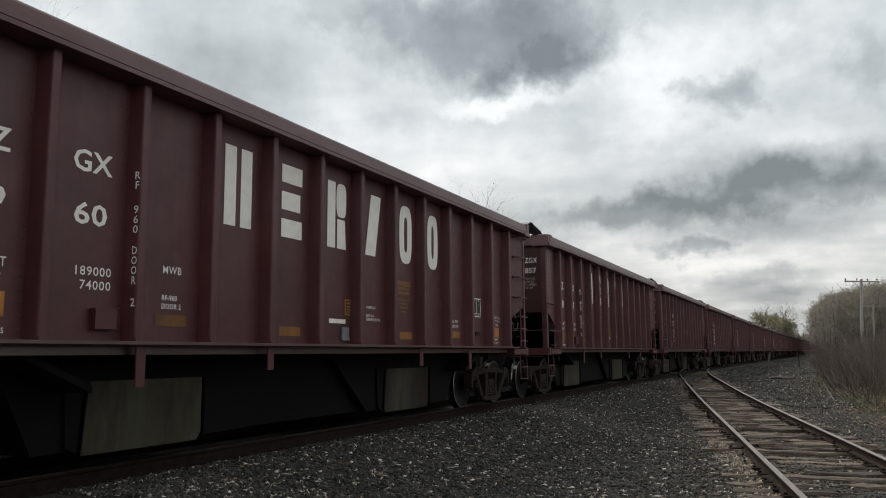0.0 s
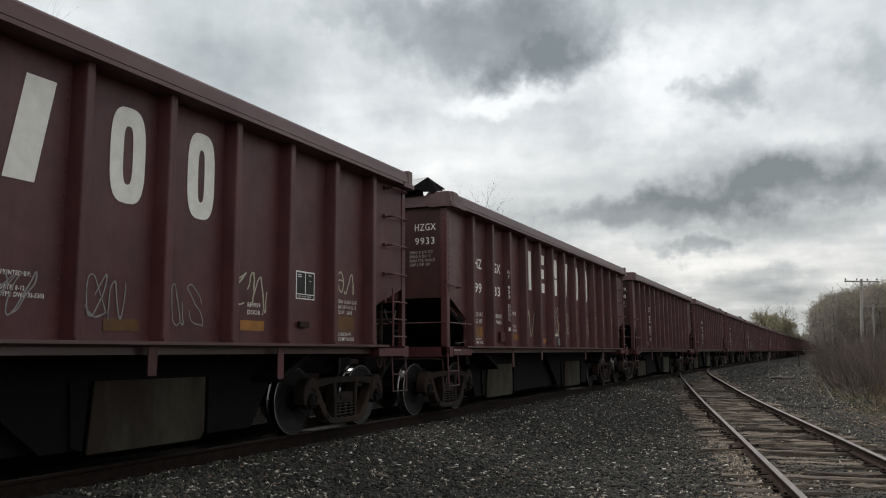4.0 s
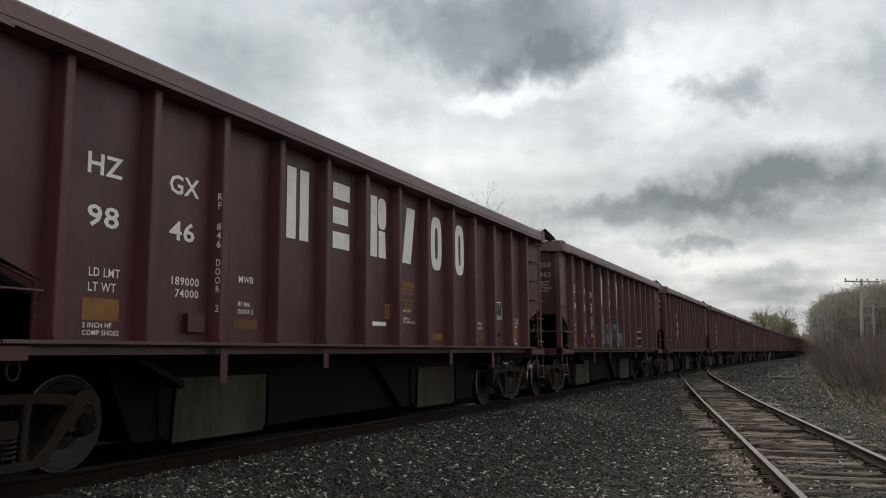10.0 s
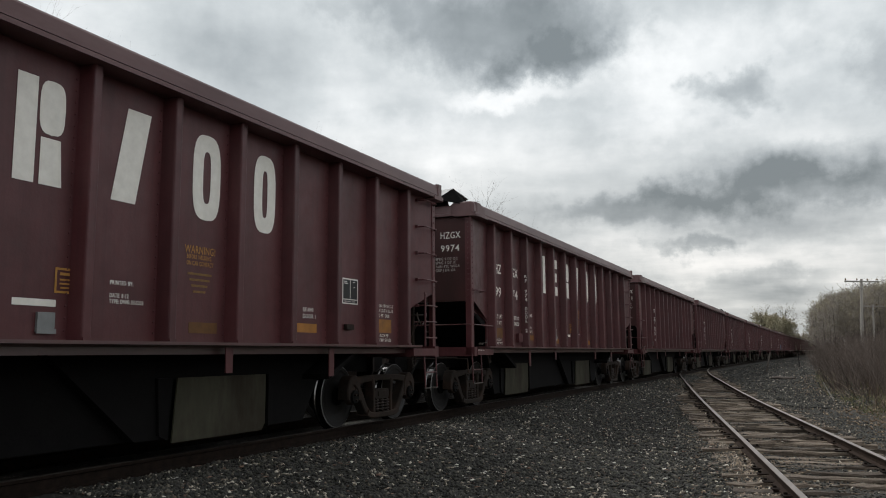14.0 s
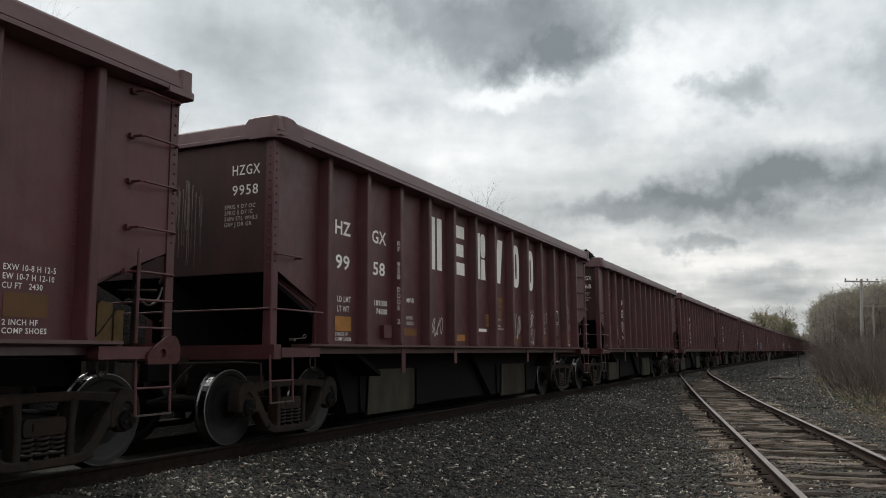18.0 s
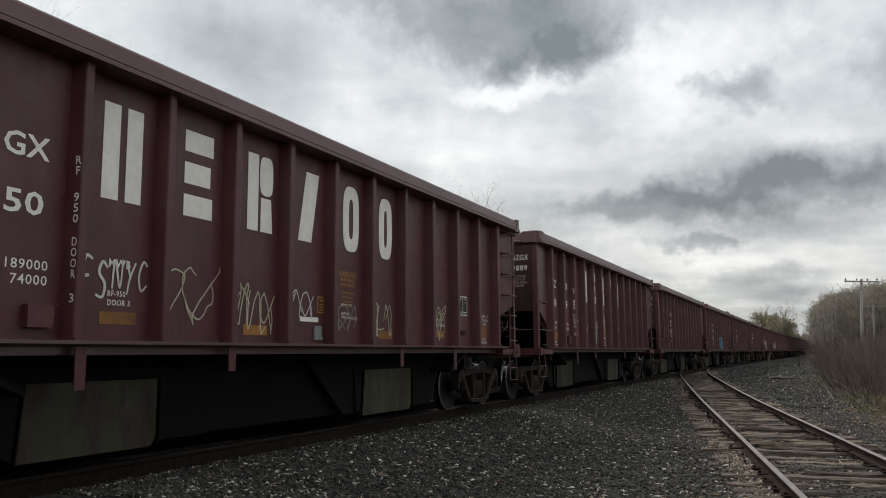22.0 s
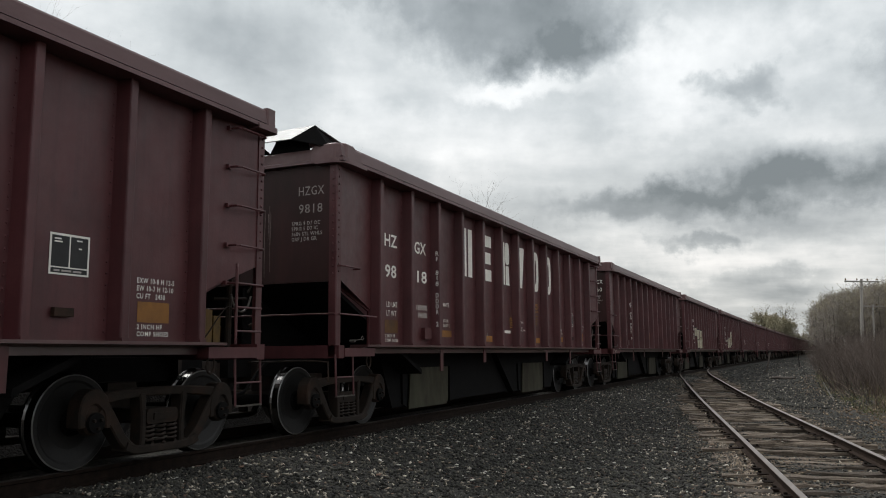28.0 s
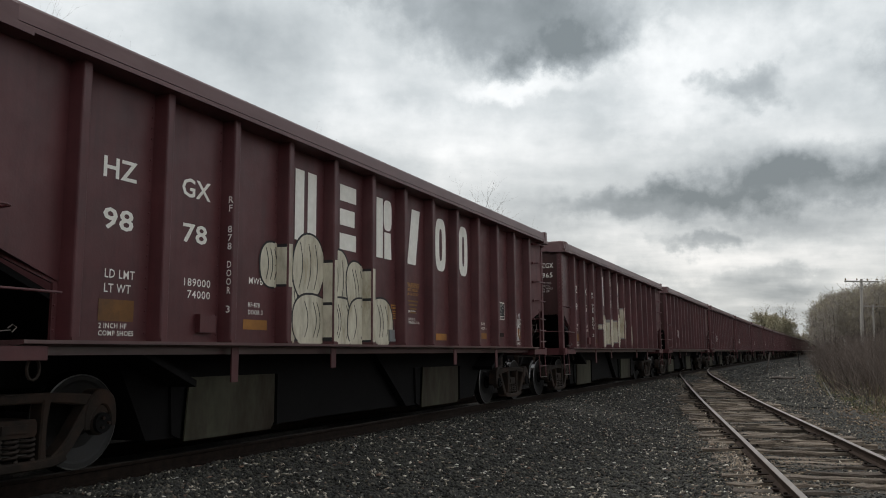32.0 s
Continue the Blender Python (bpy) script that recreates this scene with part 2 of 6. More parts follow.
# ---- mesh helpers ----
class Acc:
    """Gathers vertices and faces of one mesh."""

    def __init__(self):
        self.v, self.f, self.mi = [], [], []

    def add(self, vs, fs, mat=0):
        n = len(self.v)
        self.v += [tuple(v) for v in vs]
        self.f += [tuple(i + n for i in f) for f in fs]
        self.mi += [mat] * len(fs)
        return self

    def box(self, x0, x1, y0, y1, z0, z1, mat=0):
        vs = [(x, y, z) for z in (z0, z1) for y in (y0, y1) for x in (x0, x1)]
        return self.add(vs, [(0, 2, 3, 1), (4, 5, 7, 6), (0, 1, 5, 4), (2, 6, 7, 3), (0, 4, 6, 2), (1, 3, 7, 5)], mat)

    def prism(self, prof, axis, a, b, mat=0):
        """prof: 2D outline in the other two axes in order, swept from a to b along axis."""
        def at(p, w):
            return {"x": (w, p[0], p[1]), "y": (p[0], w, p[1]), "z": (p[0], p[1], w)}[axis]
        n = len(prof)
        vs = [at(p, a) for p in prof] + [at(p, b) for p in prof]
        fs = [tuple(range(n))[::-1], tuple(range(n, 2 * n))] + [(i, (i + 1) % n, n + (i + 1) % n, n + i) for i in range(n)]
        return self.add(vs, fs, mat)

    def tube(self, pts, radii, sides=6, mat=0, caps=True):
        pts = [Vector(p) for p in pts]
        if not hasattr(radii, "__len__"):
            radii = [radii] * len(pts)
        vs, fs, n = [], [], len(pts)
        side = None
        for i, p in enumerate(pts):
            d = (pts[min(i + 1, n - 1)] - pts[max(i - 1, 0)]).normalized()
            if side is None:
                side = d.orthogonal().normalized()
            side = (side - d * side.dot(d)).normalized()
            up = d.cross(side)
            for k in range(sides):
                a = 2 * math.pi * k / sides
                vs.append(p + (side * math.cos(a) + up * math.sin(a)) * radii[i])
        for i in range(n - 1):
            for k in range(sides):
                fs.append((i * sides + k, i * sides + (k + 1) % sides, (i + 1) * sides + (k + 1) % sides, (i + 1) * sides + k))
        if caps:
            fs += [tuple(range(sides))[::-1], tuple(range((n - 1) * sides, n * sides))]
        return self.add(vs, fs, mat)

    def lathe(self, prof, segs, mats=None, axis_y=0.0, axis_z=0.0):
        """prof: (x, radius) pairs turned about the x axis."""
        n = len(prof)
        vs = [(x, axis_y + r * math.cos(2 * math.pi * s / segs), axis_z + r * math.sin(2 * math.pi * s / segs)) for s in range(segs) for x, r in prof]
        for i in range(n - 1):
            self.add([], [], 0)
        base = len(self.v)
        self.v += vs
        for s in range(segs):
            t = (s + 1) % segs
            for i in range(n - 1):
                self.f.append((base + s * n + i, base + s * n + i + 1, base + t * n + i + 1, base + t * n + i))
                self.mi.append(mats[i] if mats else 0)
        return self

    def mesh(self, name, *mats, smooth=False):
        me = bpy.data.meshes.new(name)
        me.from_pydata(self.v, [], self.f)
        for m in mats:
            me.materials.append(m)
        if len(mats) > 1:
            me.polygons.foreach_set("material_index", self.mi)
        if smooth:
            me.polygons.foreach_set("use_smooth", [True] * len(me.polygons))
        me.update()
        return me


def curve_through(pts, steps=5):
    out = []
    for i in range(len(pts) - 1):
        p0, p1, p2, p3 = pts[max(i - 1, 0)], pts[i], pts[i + 1], pts[min(i + 2, len(pts) - 1)]
        for k in range(steps):
            t = k / steps
            out.append(tuple(0.5 * (2 * b + (c - a) * t + (2 * a - 5 * b + 4 * c - d) * t * t + (3 * b - a - 3 * c + d) * t ** 3) for a, b, c, d in zip(p0, p1, p2, p3)))
    return out + [pts[-1]]


def cast_bar(acc, pts, x0, x1, steps=4, c=0.014):
    """A cast bar with rounded-off edges along a smooth line of (y, z, half width)."""
    run, vs, n = curve_through(pts, steps), [], 0
    for i, (y, z, w) in enumerate(run):
        a, b = run[max(i - 1, 0)], run[min(i + 1, len(run) - 1)]
        d = math.hypot(b[0] - a[0], b[1] - a[1]) or 1e-6
        ny, nz = -(b[1] - a[1]) / d, (b[0] - a[0]) / d
        for x, q in ((x0, c - w), (x0, w - c), (x0 + c, w), (x1 - c, w), (x1, w - c), (x1, c - w), (x1 - c, -w), (x0 + c, -w)):
            vs.append((x, y + ny * q, z + nz * q))
    n = len(run)
    fs = [(i * 8 + k, i * 8 + (k + 1) % 8, (i + 1) * 8 + (k + 1) % 8, (i + 1) * 8 + k) for i in range(n - 1) for k in range(8)]
    acc.add(vs, fs + [tuple(range(8))[::-1], tuple(range((n - 1) * 8, n * 8))])


def part(name, me, parent, label="", m=None):
    ob = new(name, me)
    ob.parent = parent
    if m is not None:
        ob.matrix_basis = m
    if label:
        ob["label"] = label
    return ob


def put(name, me, x, y, z, rz=0, label="", category="", group="", kind=""):
    ob = new(name, me)
    ob.matrix_basis = pose(x, y, z, 0, 0, rz)
    return tagged(ob, label, category, group, kind)


def smooth_step(a, b, v):
    t = np.clip((v - a) / (b - a), 0, 1)
    return t * t * (3 - 2 * t)

# ---- sky backdrop: the cloud deck that drifts over the valley ----
CLOUDS = [(-20.3, 22.3, 9.6, 3.0, -0.5), (-16.2, 20.3, 4.4, 1.8, -0.35), (-31.1, 23.8, 5.9, 1.5, -0.2), (-5.7, 19.4, 7, 3.4, 0.2), (-10.5, 16.5, 5.9, 2.3, 0.14), (-3.9, 17.8, 2.9, 1.2, -0.3), (4.8, 18, 2.6, 2.3, -0.2), (-0.4, 10.7, 9.6, 1.7, -0.45), (-9.6, 9.9, 8.5, 1.5, -0.4), (-4.1, 8.4, 11.1, 1.1, -0.15), (-6, 5.4, 11.1, 1.5, 0.14), (-6.9, 6.6, 2.6, 0.8, -0.34), (-27.7, 14.7, 9.6, 2.3, 0.12), (-39.1, 20, 7.4, 3, -0.1), (-19.4, 18.1, 5.5, 1.1, 0.2), (2.5, 14.1, 4.4, 1.9, 0.06), (-9, 2.6, 13, 3.2, -0.16), (-2, 4.4, 3.4, 0.7, -0.14), (0.5, 12.2, 8, 1.8, -0.25)]


def cloud_material():
    m, nt, bsdf = nodes_of("cloud_deck")
    nt.nodes.remove(bsdf)
    def uv(name):
        n = nt.nodes.new("ShaderNodeUVMap")
        n.uv_map = name
        return n.outputs[0]
    ang, deck = uv("angle"), uv("deck")
    warp = nt.nodes.new("ShaderNodeTexNoise")
    warp.inputs["Scale"].default_value, warp.inputs["Detail"].default_value, warp.inputs["Roughness"].default_value = 20.0, 9, 0.6
    nt.links.new(ang, warp.inputs["Vector"])
    off = nt.nodes.new("ShaderNodeVectorMath")
    off.operation = "MULTIPLY_ADD"
    off.inputs[1].default_value = (0.12, 0.07, 0)
    nt.links.new(warp.outputs["Color"], off.inputs[0])
    nt.links.new(ang, off.inputs[2])
    def math_node(op, a, b, clamp=False):
        n = nt.nodes.new("ShaderNodeMath")
        n.operation, n.use_clamp = op, clamp
        for sock, v in zip(n.inputs, (a, b)):
            if isinstance(v, (int, float)):
                sock.default_value = v
            elif v is not None:
                nt.links.new(v, sock)
        return n.outputs[0]
    total = math_node("MULTIPLY_ADD", noise_tex(nt, deck, 1.3, 8, 0.52), 0.7)
    nt.nodes[-1].inputs[2].default_value = -0.05
    fine = math_node("MULTIPLY", noise_tex(nt, ang, 13, 9, 0.57), 0.62)
    total = math_node("ADD", total, fine)
    for az, el, ra, re, amp in CLOUDS:
        mp = nt.nodes.new("ShaderNodeMapping")
        mp.inputs["Scale"].default_value = (100 / ra, 100 / re, 0)
        mp.inputs["Location"].default_value = (-(az + 6.0) / ra, -(el + 3.5) / re, 0)
        nt.links.new(off.outputs[0], mp.inputs["Vector"])
        ln = nt.nodes.new("ShaderNodeVectorMath")
        ln.operation = "LENGTH"
        nt.links.new(mp.outputs[0], ln.inputs[0])
        fall = nt.nodes.new("ShaderNodeMapRange")
        fall.interpolation_type = "SMOOTHSTEP"
        fall.inputs["From Min"].default_value, fall.inputs["From Max"].default_value = 0.25, 1.3
        fall.inputs["To Min"].default_value, fall.inputs["To Max"].default_value = amp, 0
        nt.links.new(ln.outputs["Value"], fall.inputs["Value"])
        total = math_node("ADD", total, fall.outputs[0])
    col = ramp(nt, total, [(0.0, (0.19, 0.215, 0.23)), (0.33, (0.34, 0.37, 0.39)), (0.6, (0.53, 0.56, 0.575)), (0.9, (0.83, 0.84, 0.845))])
    sep = nt.nodes.new("ShaderNodeSeparateXYZ")   # the low sky is warmer than the zenith
    nt.links.new(ang, sep.inputs[0])
    col = mixed(nt, 1.0, col, ramp(nt, sep.outputs[1], [(0.02, (1.0, 0.955, 0.90)), (0.08, (0.985, 0.965, 0.94)), (0.16, (0.985, 0.995, 1.0)), (0.3, (0.98, 1.0, 1.01))]), "MULTIPLY")
    em = nt.nodes.new("ShaderNodeEmission")
    nt.links.new(col, em.inputs[0])
    em.inputs[1].default_value = 1.2
    nt.links.new(em.outputs[0], nt.nodes["Material Output"].inputs[0])
    return m


def cloud_shell():
    R, vs, fs, a1, a2 = 3800.0, [], [], [], []
    azs, els = np.linspace(-80, 35, 93), np.linspace(-1.5, 44, 64)
    for el in els:
        for az in azs:
            a, e = radians(az), radians(el)
            vs.append((R * math.sin(a) * math.cos(e), R * math.cos(a) * math.cos(e), R * math.sin(e)))
            a1.append((az / 100, el / 100))
            t = 1 / math.tan(radians(max(el, 0) + 5))
            a2.append((math.sin(a) * t, math.cos(a) * t))
    n = len(azs)
    for j in range(len(els) - 1):
        for i in range(n - 1):
            fs.append((j * n + i, j * n + i + 1, (j + 1) * n + i + 1, (j + 1) * n + i))
    me = bpy.data.meshes.new("backdrop")
    me.from_pydata(vs, [], fs)
    for name, data in (("angle", a1), ("deck", a2)):
        lay = me.uv_layers.new(name=name)
        idx = np.empty(len(me.loops), dtype=np.int32)
        me.loops.foreach_get("vertex_index", idx)
        lay.data.foreach_set("uv", np.array(data)[idx].ravel())
    me.materials.append(cloud_material())
    return me


backdrop = new("backdrop", cloud_shell())
tagged(backdrop, "grey overcast cloud deck with brighter breaks", "sky", "", "structure")


def track_x(y):
    """The main line's centre: it bends gently to the right in the distance."""
    return 0.00011 * np.clip(np.asarray(y, dtype=float) - 8, 0, None) ** 2


# ---- ground: one sheet with the two track beds, an added bank and the hill ----
def siding_x(y):
    y = np.asarray(y, dtype=float)
    straight = 7.47 - 0.174 * (y - 11)
    bend = 2.42 - 0.174 * (y - 40) + 0.0031 * (y - 40) ** 2
    return np.where(y < 40, straight, bend)


def siding_z(y):
    return -0.30 + 0.28 * smooth_step(22, 52, np.asarray(y, dtype=float))


def ground_z(x, y):
    x, y = np.asarray(x, dtype=float), np.asarray(y, dtype=float)
    siding_rel = x - siding_x(np.clip(y, -60, 58))
    x = x - track_x(np.clip(y, 0, 900))
    main = -0.172 - 0.388 * smooth_step(1.5, 4.2, np.abs(x))
    d = np.abs(siding_rel)
    side = siding_z(y) - 0.152 - 0.03 * smooth_step(9.5, 15, y) - 0.25 * smooth_step(1.25, 2.6, d)
    z = np.where(y < 60, np.maximum(main, side), main)
    z = z + 0.25 * smooth_step(2.4, 7, siding_rel) * smooth_step(-10, 20, y)
    # Unseen bank behind the train, added to keep light from under the cars.
    z = z + 3.3 * smooth_step(-1.95, -3.6, x)
    z = z + 15 * smooth_step(2, 34, x) * smooth_step(110, 220, y) * smooth_step(900, 500, y)
    z = z + 20 * smooth_step(30, 120, x) * smooth_step(30, 200, y)
    rough = 0.03 * np.sin(x * 2.1 + np.sin(y * 1.3)) * np.sin(y * 1.7 + x) + 0.012 * np.sin(7 * x + 3 * np.sin(5 * y)) * np.sin(6 * y)
    return z + rough * smooth_step(1.3, 1.8, np.abs(x))


def lines(*runs):
    out = []
    for a, b, step in runs:
        out += list(np.arange(a, b, step))
    return out


def ground_sheet():
    xs = np.array([-4200, -2000, -900, -400, -200, -100] + lines((-60, -10, 4), (-10, -4, 0.8), (-4, 12, 0.12), (12, 20, 0.5), (20, 60, 3), (60, 200, 15)) + [220, 400, 900, 2000, 4200])
    ys = np.array([-4200, -1500, -500, -200, -80, -40] + lines((-20, 3, 1.5), (3, 30, 0.2), (30, 70, 0.6), (70, 130, 4), (130, 420, 12)) + [460, 560, 700, 900, 1400, 2500, 4200])
    X, Y = np.meshgrid(xs, ys)
    Z = ground_z(X, Y)
    n, k = len(xs), len(ys)
    idx = np.arange(n * k).reshape(k, n)
    quads = np.stack([idx[:-1, :-1], idx[:-1, 1:], idx[1:, 1:], idx[1:, :-1]], -1).reshape(-1, 4)
    me = bpy.data.meshes.new("ground")
    me.from_pydata(np.stack([X, Y, Z], -1).reshape(-1, 3).tolist(), [], quads.tolist())
    me.polygons.foreach_set("use_smooth", [True] * len(me.polygons))
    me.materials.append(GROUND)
    return me


tagged(new("ground", ground_sheet()), "dark crushed-stone yard ground with brown earth beyond", "ground", "", "structure")


# ---- tracks ----
RAIL_PROFILE = [(-0.07, -0.165), (0.07, -0.165), (0.07, -0.153), (0.012, -0.13), (0.010, -0.045), (0.034, -0.035), (0.036, -0.006), (0.030, 0.0), (-0.030, 0.0), (-0.036, -0.006), (-0.034, -0.035), (-0.010, -0.045), (-0.012, -0.13), (-0.07, -0.153)]


def rail_mesh(path, flank=None, tall=1.0, head=None):
    """A rail along points (x, y, z) of its head's top middle."""
    acc, n = Acc(), len(RAIL_PROFILE)
    vs, fs, mats = [], [], []
    for i, (x, y, z) in enumerate(path):
        a, b = path[max(i - 1, 0)], path[min(i + 1, len(path) - 1)]
        d = math.hypot(b[0] - a[0], b[1] - a[1])
        sx, sy = (b[1] - a[1]) / d, -(b[0] - a[0]) / d
        vs += [(x + px * sx, y + px * sy, z + pz * tall) for px, pz in RAIL_PROFILE]
    acc.v = vs
    for i in range(len(path) - 1):
        for k in range(n):
            acc.f.append((i * n + k, i * n + (k + 1) % n, (i + 1) * n + (k + 1) % n, (i + 1) * n + k))
            acc.mi.append(1 if k in (6, 7, 8) else 0)
    acc.f += [tuple(range(n))[::-1], tuple(range((len(path) - 1) * n, len(path) * n))]
    acc.mi += [0, 0]
    return acc.mesh("rail", flank or RAIL, head or RAILTOP)


def tie_mesh(seed):
    rnd = random.Random(seed)
    acc, secs, prof = Acc(), 13, [(-0.11, -0.16), (0.11, -0.16), (0.112, -0.02), (0.095, 0.0), (-0.095, 0.0), (-0.112, -0.02)]
    vs, fs = [], []
    for i in range(secs):
        x = -1.28 + 2.56 * i / (secs - 1)
        w = rnd.uniform(0.82, 1.06)
        vs += [(x + (rnd.uniform(-0.02, 0.02) if i in (0, secs - 1) else 0), py * w + rnd.uniform(-0.012, 0.012), pz + (rnd.uniform(-0.028, 0.003) if pz > -0.1 else 0)) for py, pz in prof]
    for i in range(secs - 1):
        for k in range(6):
            fs.append((i * 6 + k, (i + 1) * 6 + k, (i + 1) * 6 + (k + 1) % 6, i * 6 + (k + 1) % 6))
    fs += [tuple(range(6)), tuple(range((secs - 1) * 6, secs * 6))[::-1]]
    return acc.add(vs, fs).mesh("tie", TIE)


def spike_plate_mesh():
    acc = Acc()
    acc.box(-0.12, 0.12, -0.075, 0.075, 0.0, 0.014)
    for sx, sy in ((-0.085, 0.045), (0.085, -0.045)):
        acc.box(sx - 0.018, sx + 0.018, sy - 0.018, sy + 0.018, 0.014, 0.036)
    return acc.mesh("tie_plate", RAIL)


TIES, PLATE = [tie_mesh(s) for s in range(12)], spike_plate_mesh()

main_track = tagged(new("main_track"), "main railway track with rusty rails on dark ballast", "railway track", "", "structure")
for sx in (-0.7535, 0.7535):
    part("rail", rail_mesh([(sx + float(track_x(y)), y, 0.0) for y in (-400, -100, -20, 0, *range(8, 400, 12))], head=DARK_HEAD), main_track)
for i in range(120):
    y = -6 + i * 0.52 + random.uniform(-0.03, 0.03)
    tie = part("tie", TIES[i % 6], main_track, "", pose(float(track_x(y)) + random.uniform(-0.04, 0.04), y, -0.182, 0, 0, random.uniform(-0.8, 0.8)))

siding = tagged(new("siding_track"), "lightly used siding with worn rails and grey weathered ties", "railway track", "", "structure")
for sgn in (-1, 1):
    path = []
    for y in np.arange(-30, 57, 1.0):
        ang = math.atan(float(siding_x(y + 0.5) - siding_x(y - 0.5)))
        path.append((float(siding_x(y)) + sgn * 0.7535 * math.cos(ang), float(y) - sgn * 0.7535 * math.sin(ang), float(siding_z(y))))
    part("rail", rail_mesh(path, RUST, 0.76), siding)
rnd = random.Random(5)
for i in range(118):
    y = -6 + i * 0.53 + rnd.uniform(-0.05, 0.05)
    xc, z = float(siding_x(y)), float(siding_z(y))
    ang = -math.degrees(math.atan(float(siding_x(y + 0.5) - siding_x(y - 0.5))))
    m = pose(xc + rnd.uniform(-0.14, 0.14), y, z - 0.106 - rnd.choice((0.0, 0.004, 0.008, 0.012, 0.02, 0.045)), 0, rnd.uniform(-0.4, 0.4), ang + rnd.uniform(-1.5, 1.5))
    tie = part("tie", TIES[rnd.randrange(12)], siding, "", m)
    if 0 < y < 40:
        for sgn in (-1, 1):
            part("tie_plate", PLATE, tie, "", pose(sgn * 0.7535, 0, 0.0))


# ---- ballast stones ----
def stone_field(name, count, spots, size, mat, label, seed, flat=1.0):
    """spots(rng, n) gives x, y; each stone is a bent octahedron with eight faces."""
    rng = np.random.default_rng(seed)
    x, y = spots(rng, count)
    s = rng.uniform(size[0], size[1], len(x))
    z = ground_z(x, y) + s * rng.uniform(-0.1, 0.45, len(x))
    base = np.array([(1, 0, 0), (-1, 0, 0), (0, 1, 0), (0, -1, 0), (0, 0, 0.8), (0, 0, -0.8)])
    pts = base[None] * s[:, None, None] * rng.uniform(0.55, 1.25, (len(x), 6, 1)) + rng.normal(0, 0.22, (len(x), 6, 3)) * s[:, None, None]
    pts[:, :, 2] *= flat
    pts[:, :, 0] *= 1 + 0.7 * (1 - flat)
    a = rng.uniform(0, 6.28, len(x))
    c, sn = np.cos(a)[:, None], np.sin(a)[:, None]
    px, py = pts[:, :, 0] * c - pts[:, :, 1] * sn, pts[:, :, 0] * sn + pts[:, :, 1] * c
    V = np.stack([px + x[:, None], py + y[:, None], pts[:, :, 2] + z[:, None]], -1).reshape(-1, 3)
    tri = np.array([(0, 2, 4), (2, 1, 4), (1, 3, 4), (3, 0, 4), (2, 0, 5), (1, 2, 5), (3, 1, 5), (0, 3, 5)])
    F = (tri[None] + 6 * np.arange(len(x))[:, None, None]).reshape(-1, 3)
    me = bpy.data.meshes.new(name)
    me.vertices.add(len(V))
    me.vertices.foreach_set("co", V.ravel())
    me.loops.add(F.size)
    me.loops.foreach_set("vertex_index", F.ravel())
    me.polygons.add(len(F))
    me.polygons.foreach_set("loop_start", np.arange(len(F)) * 3)
    me.polygons.foreach_set("loop_total", np.full(len(F), 3))
    me.update(calc_edges=True)
    me.materials.append(mat)
    return tagged(new(name, me), label, "gravel", "", "stuff")


def yard_spots(rng, n):
    y = 5.5 + 44 * rng.random(n) ** 1.9
    x = rng.uniform(0.85, 7.6, n)
    keep = x < siding_x(y) - 0.85
    return x[keep], y[keep]


def siding_spots(rng, n):
    y = 6 + 40 * rng.random(n) ** 1.6
    x = siding_x(y) + rng.uniform(-1.5, 2.6, n)
    return x, y


def shoulder_spots(rng, n):
    y = 6 + 26 * rng.random(n) ** 1.3
    left = rng.random(n) < 0.72
    x = siding_x(y) + np.where(left, -1.0 + rng.normal(0, 0.13, n), 1.15 + rng.normal(0, 0.3, n))
    keep = (left & (y < 22)) | (np.sin(y * 1.1) + rng.normal(0, 0.4, n) > 0.6)
    return x[keep], y[keep]


def litter_spots(rng, n):
    y = 6 + 34 * rng.random(n) ** 1.4
    u = rng.random(n)
    off = np.where(u < 0.45, -1.15 + rng.normal(0, 0.3, n), np.where(u < 0.75, rng.uniform(-0.7, 0.7, n), 1.3 + rng.normal(0, 0.4, n)))
    x = siding_x(y) + off
    keep = np.sin(x * 3.1 + 2 * np.sin(y * 0.8)) * np.sin(y * 1.6 + x) + rng.normal(0, 0.7, n) > 0.1
    return x[keep], y[keep]


stone_field("siding_litter", 26000, litter_spots, (0.012, 0.034), LITTER, "brown leaf and bark litter along the siding", 12, 0.35)
stone_field("ballast", 125000, yard_spots, (0.010, 0.033), STONES, "dark crushed stone ballast with pale chips", 1)
stone_field("siding_ballast", 34000, siding_spots, (0.009, 0.028), STONES, "dark ballast between and beside the siding's ties", 2)
stone_field("pale_gravel", 24000, shoulder_spots, (0.010, 0.028), PALE_STONES, "pale brown gravel along the siding's rails", 3)
stone_field("stone_chips", 6500, yard_spots, (0.012, 0.042), CHIPS, "pale flat stone chips strewn on the ballast", 7, 0.4)


def far_spots(rng, n):
    y = 26 + 120 * rng.random(n) ** 1.7
    lo = np.where(y < 48, siding_x(y) + 1.2, track_x(y) + 1.8)
    x = lo + (9.0 - lo) * rng.random(n)
    return x, y


stone_field("far_ballast", 32000, far_spots, (0.018, 0.055), STONES, "dark ballast spread beyond the siding", 9)

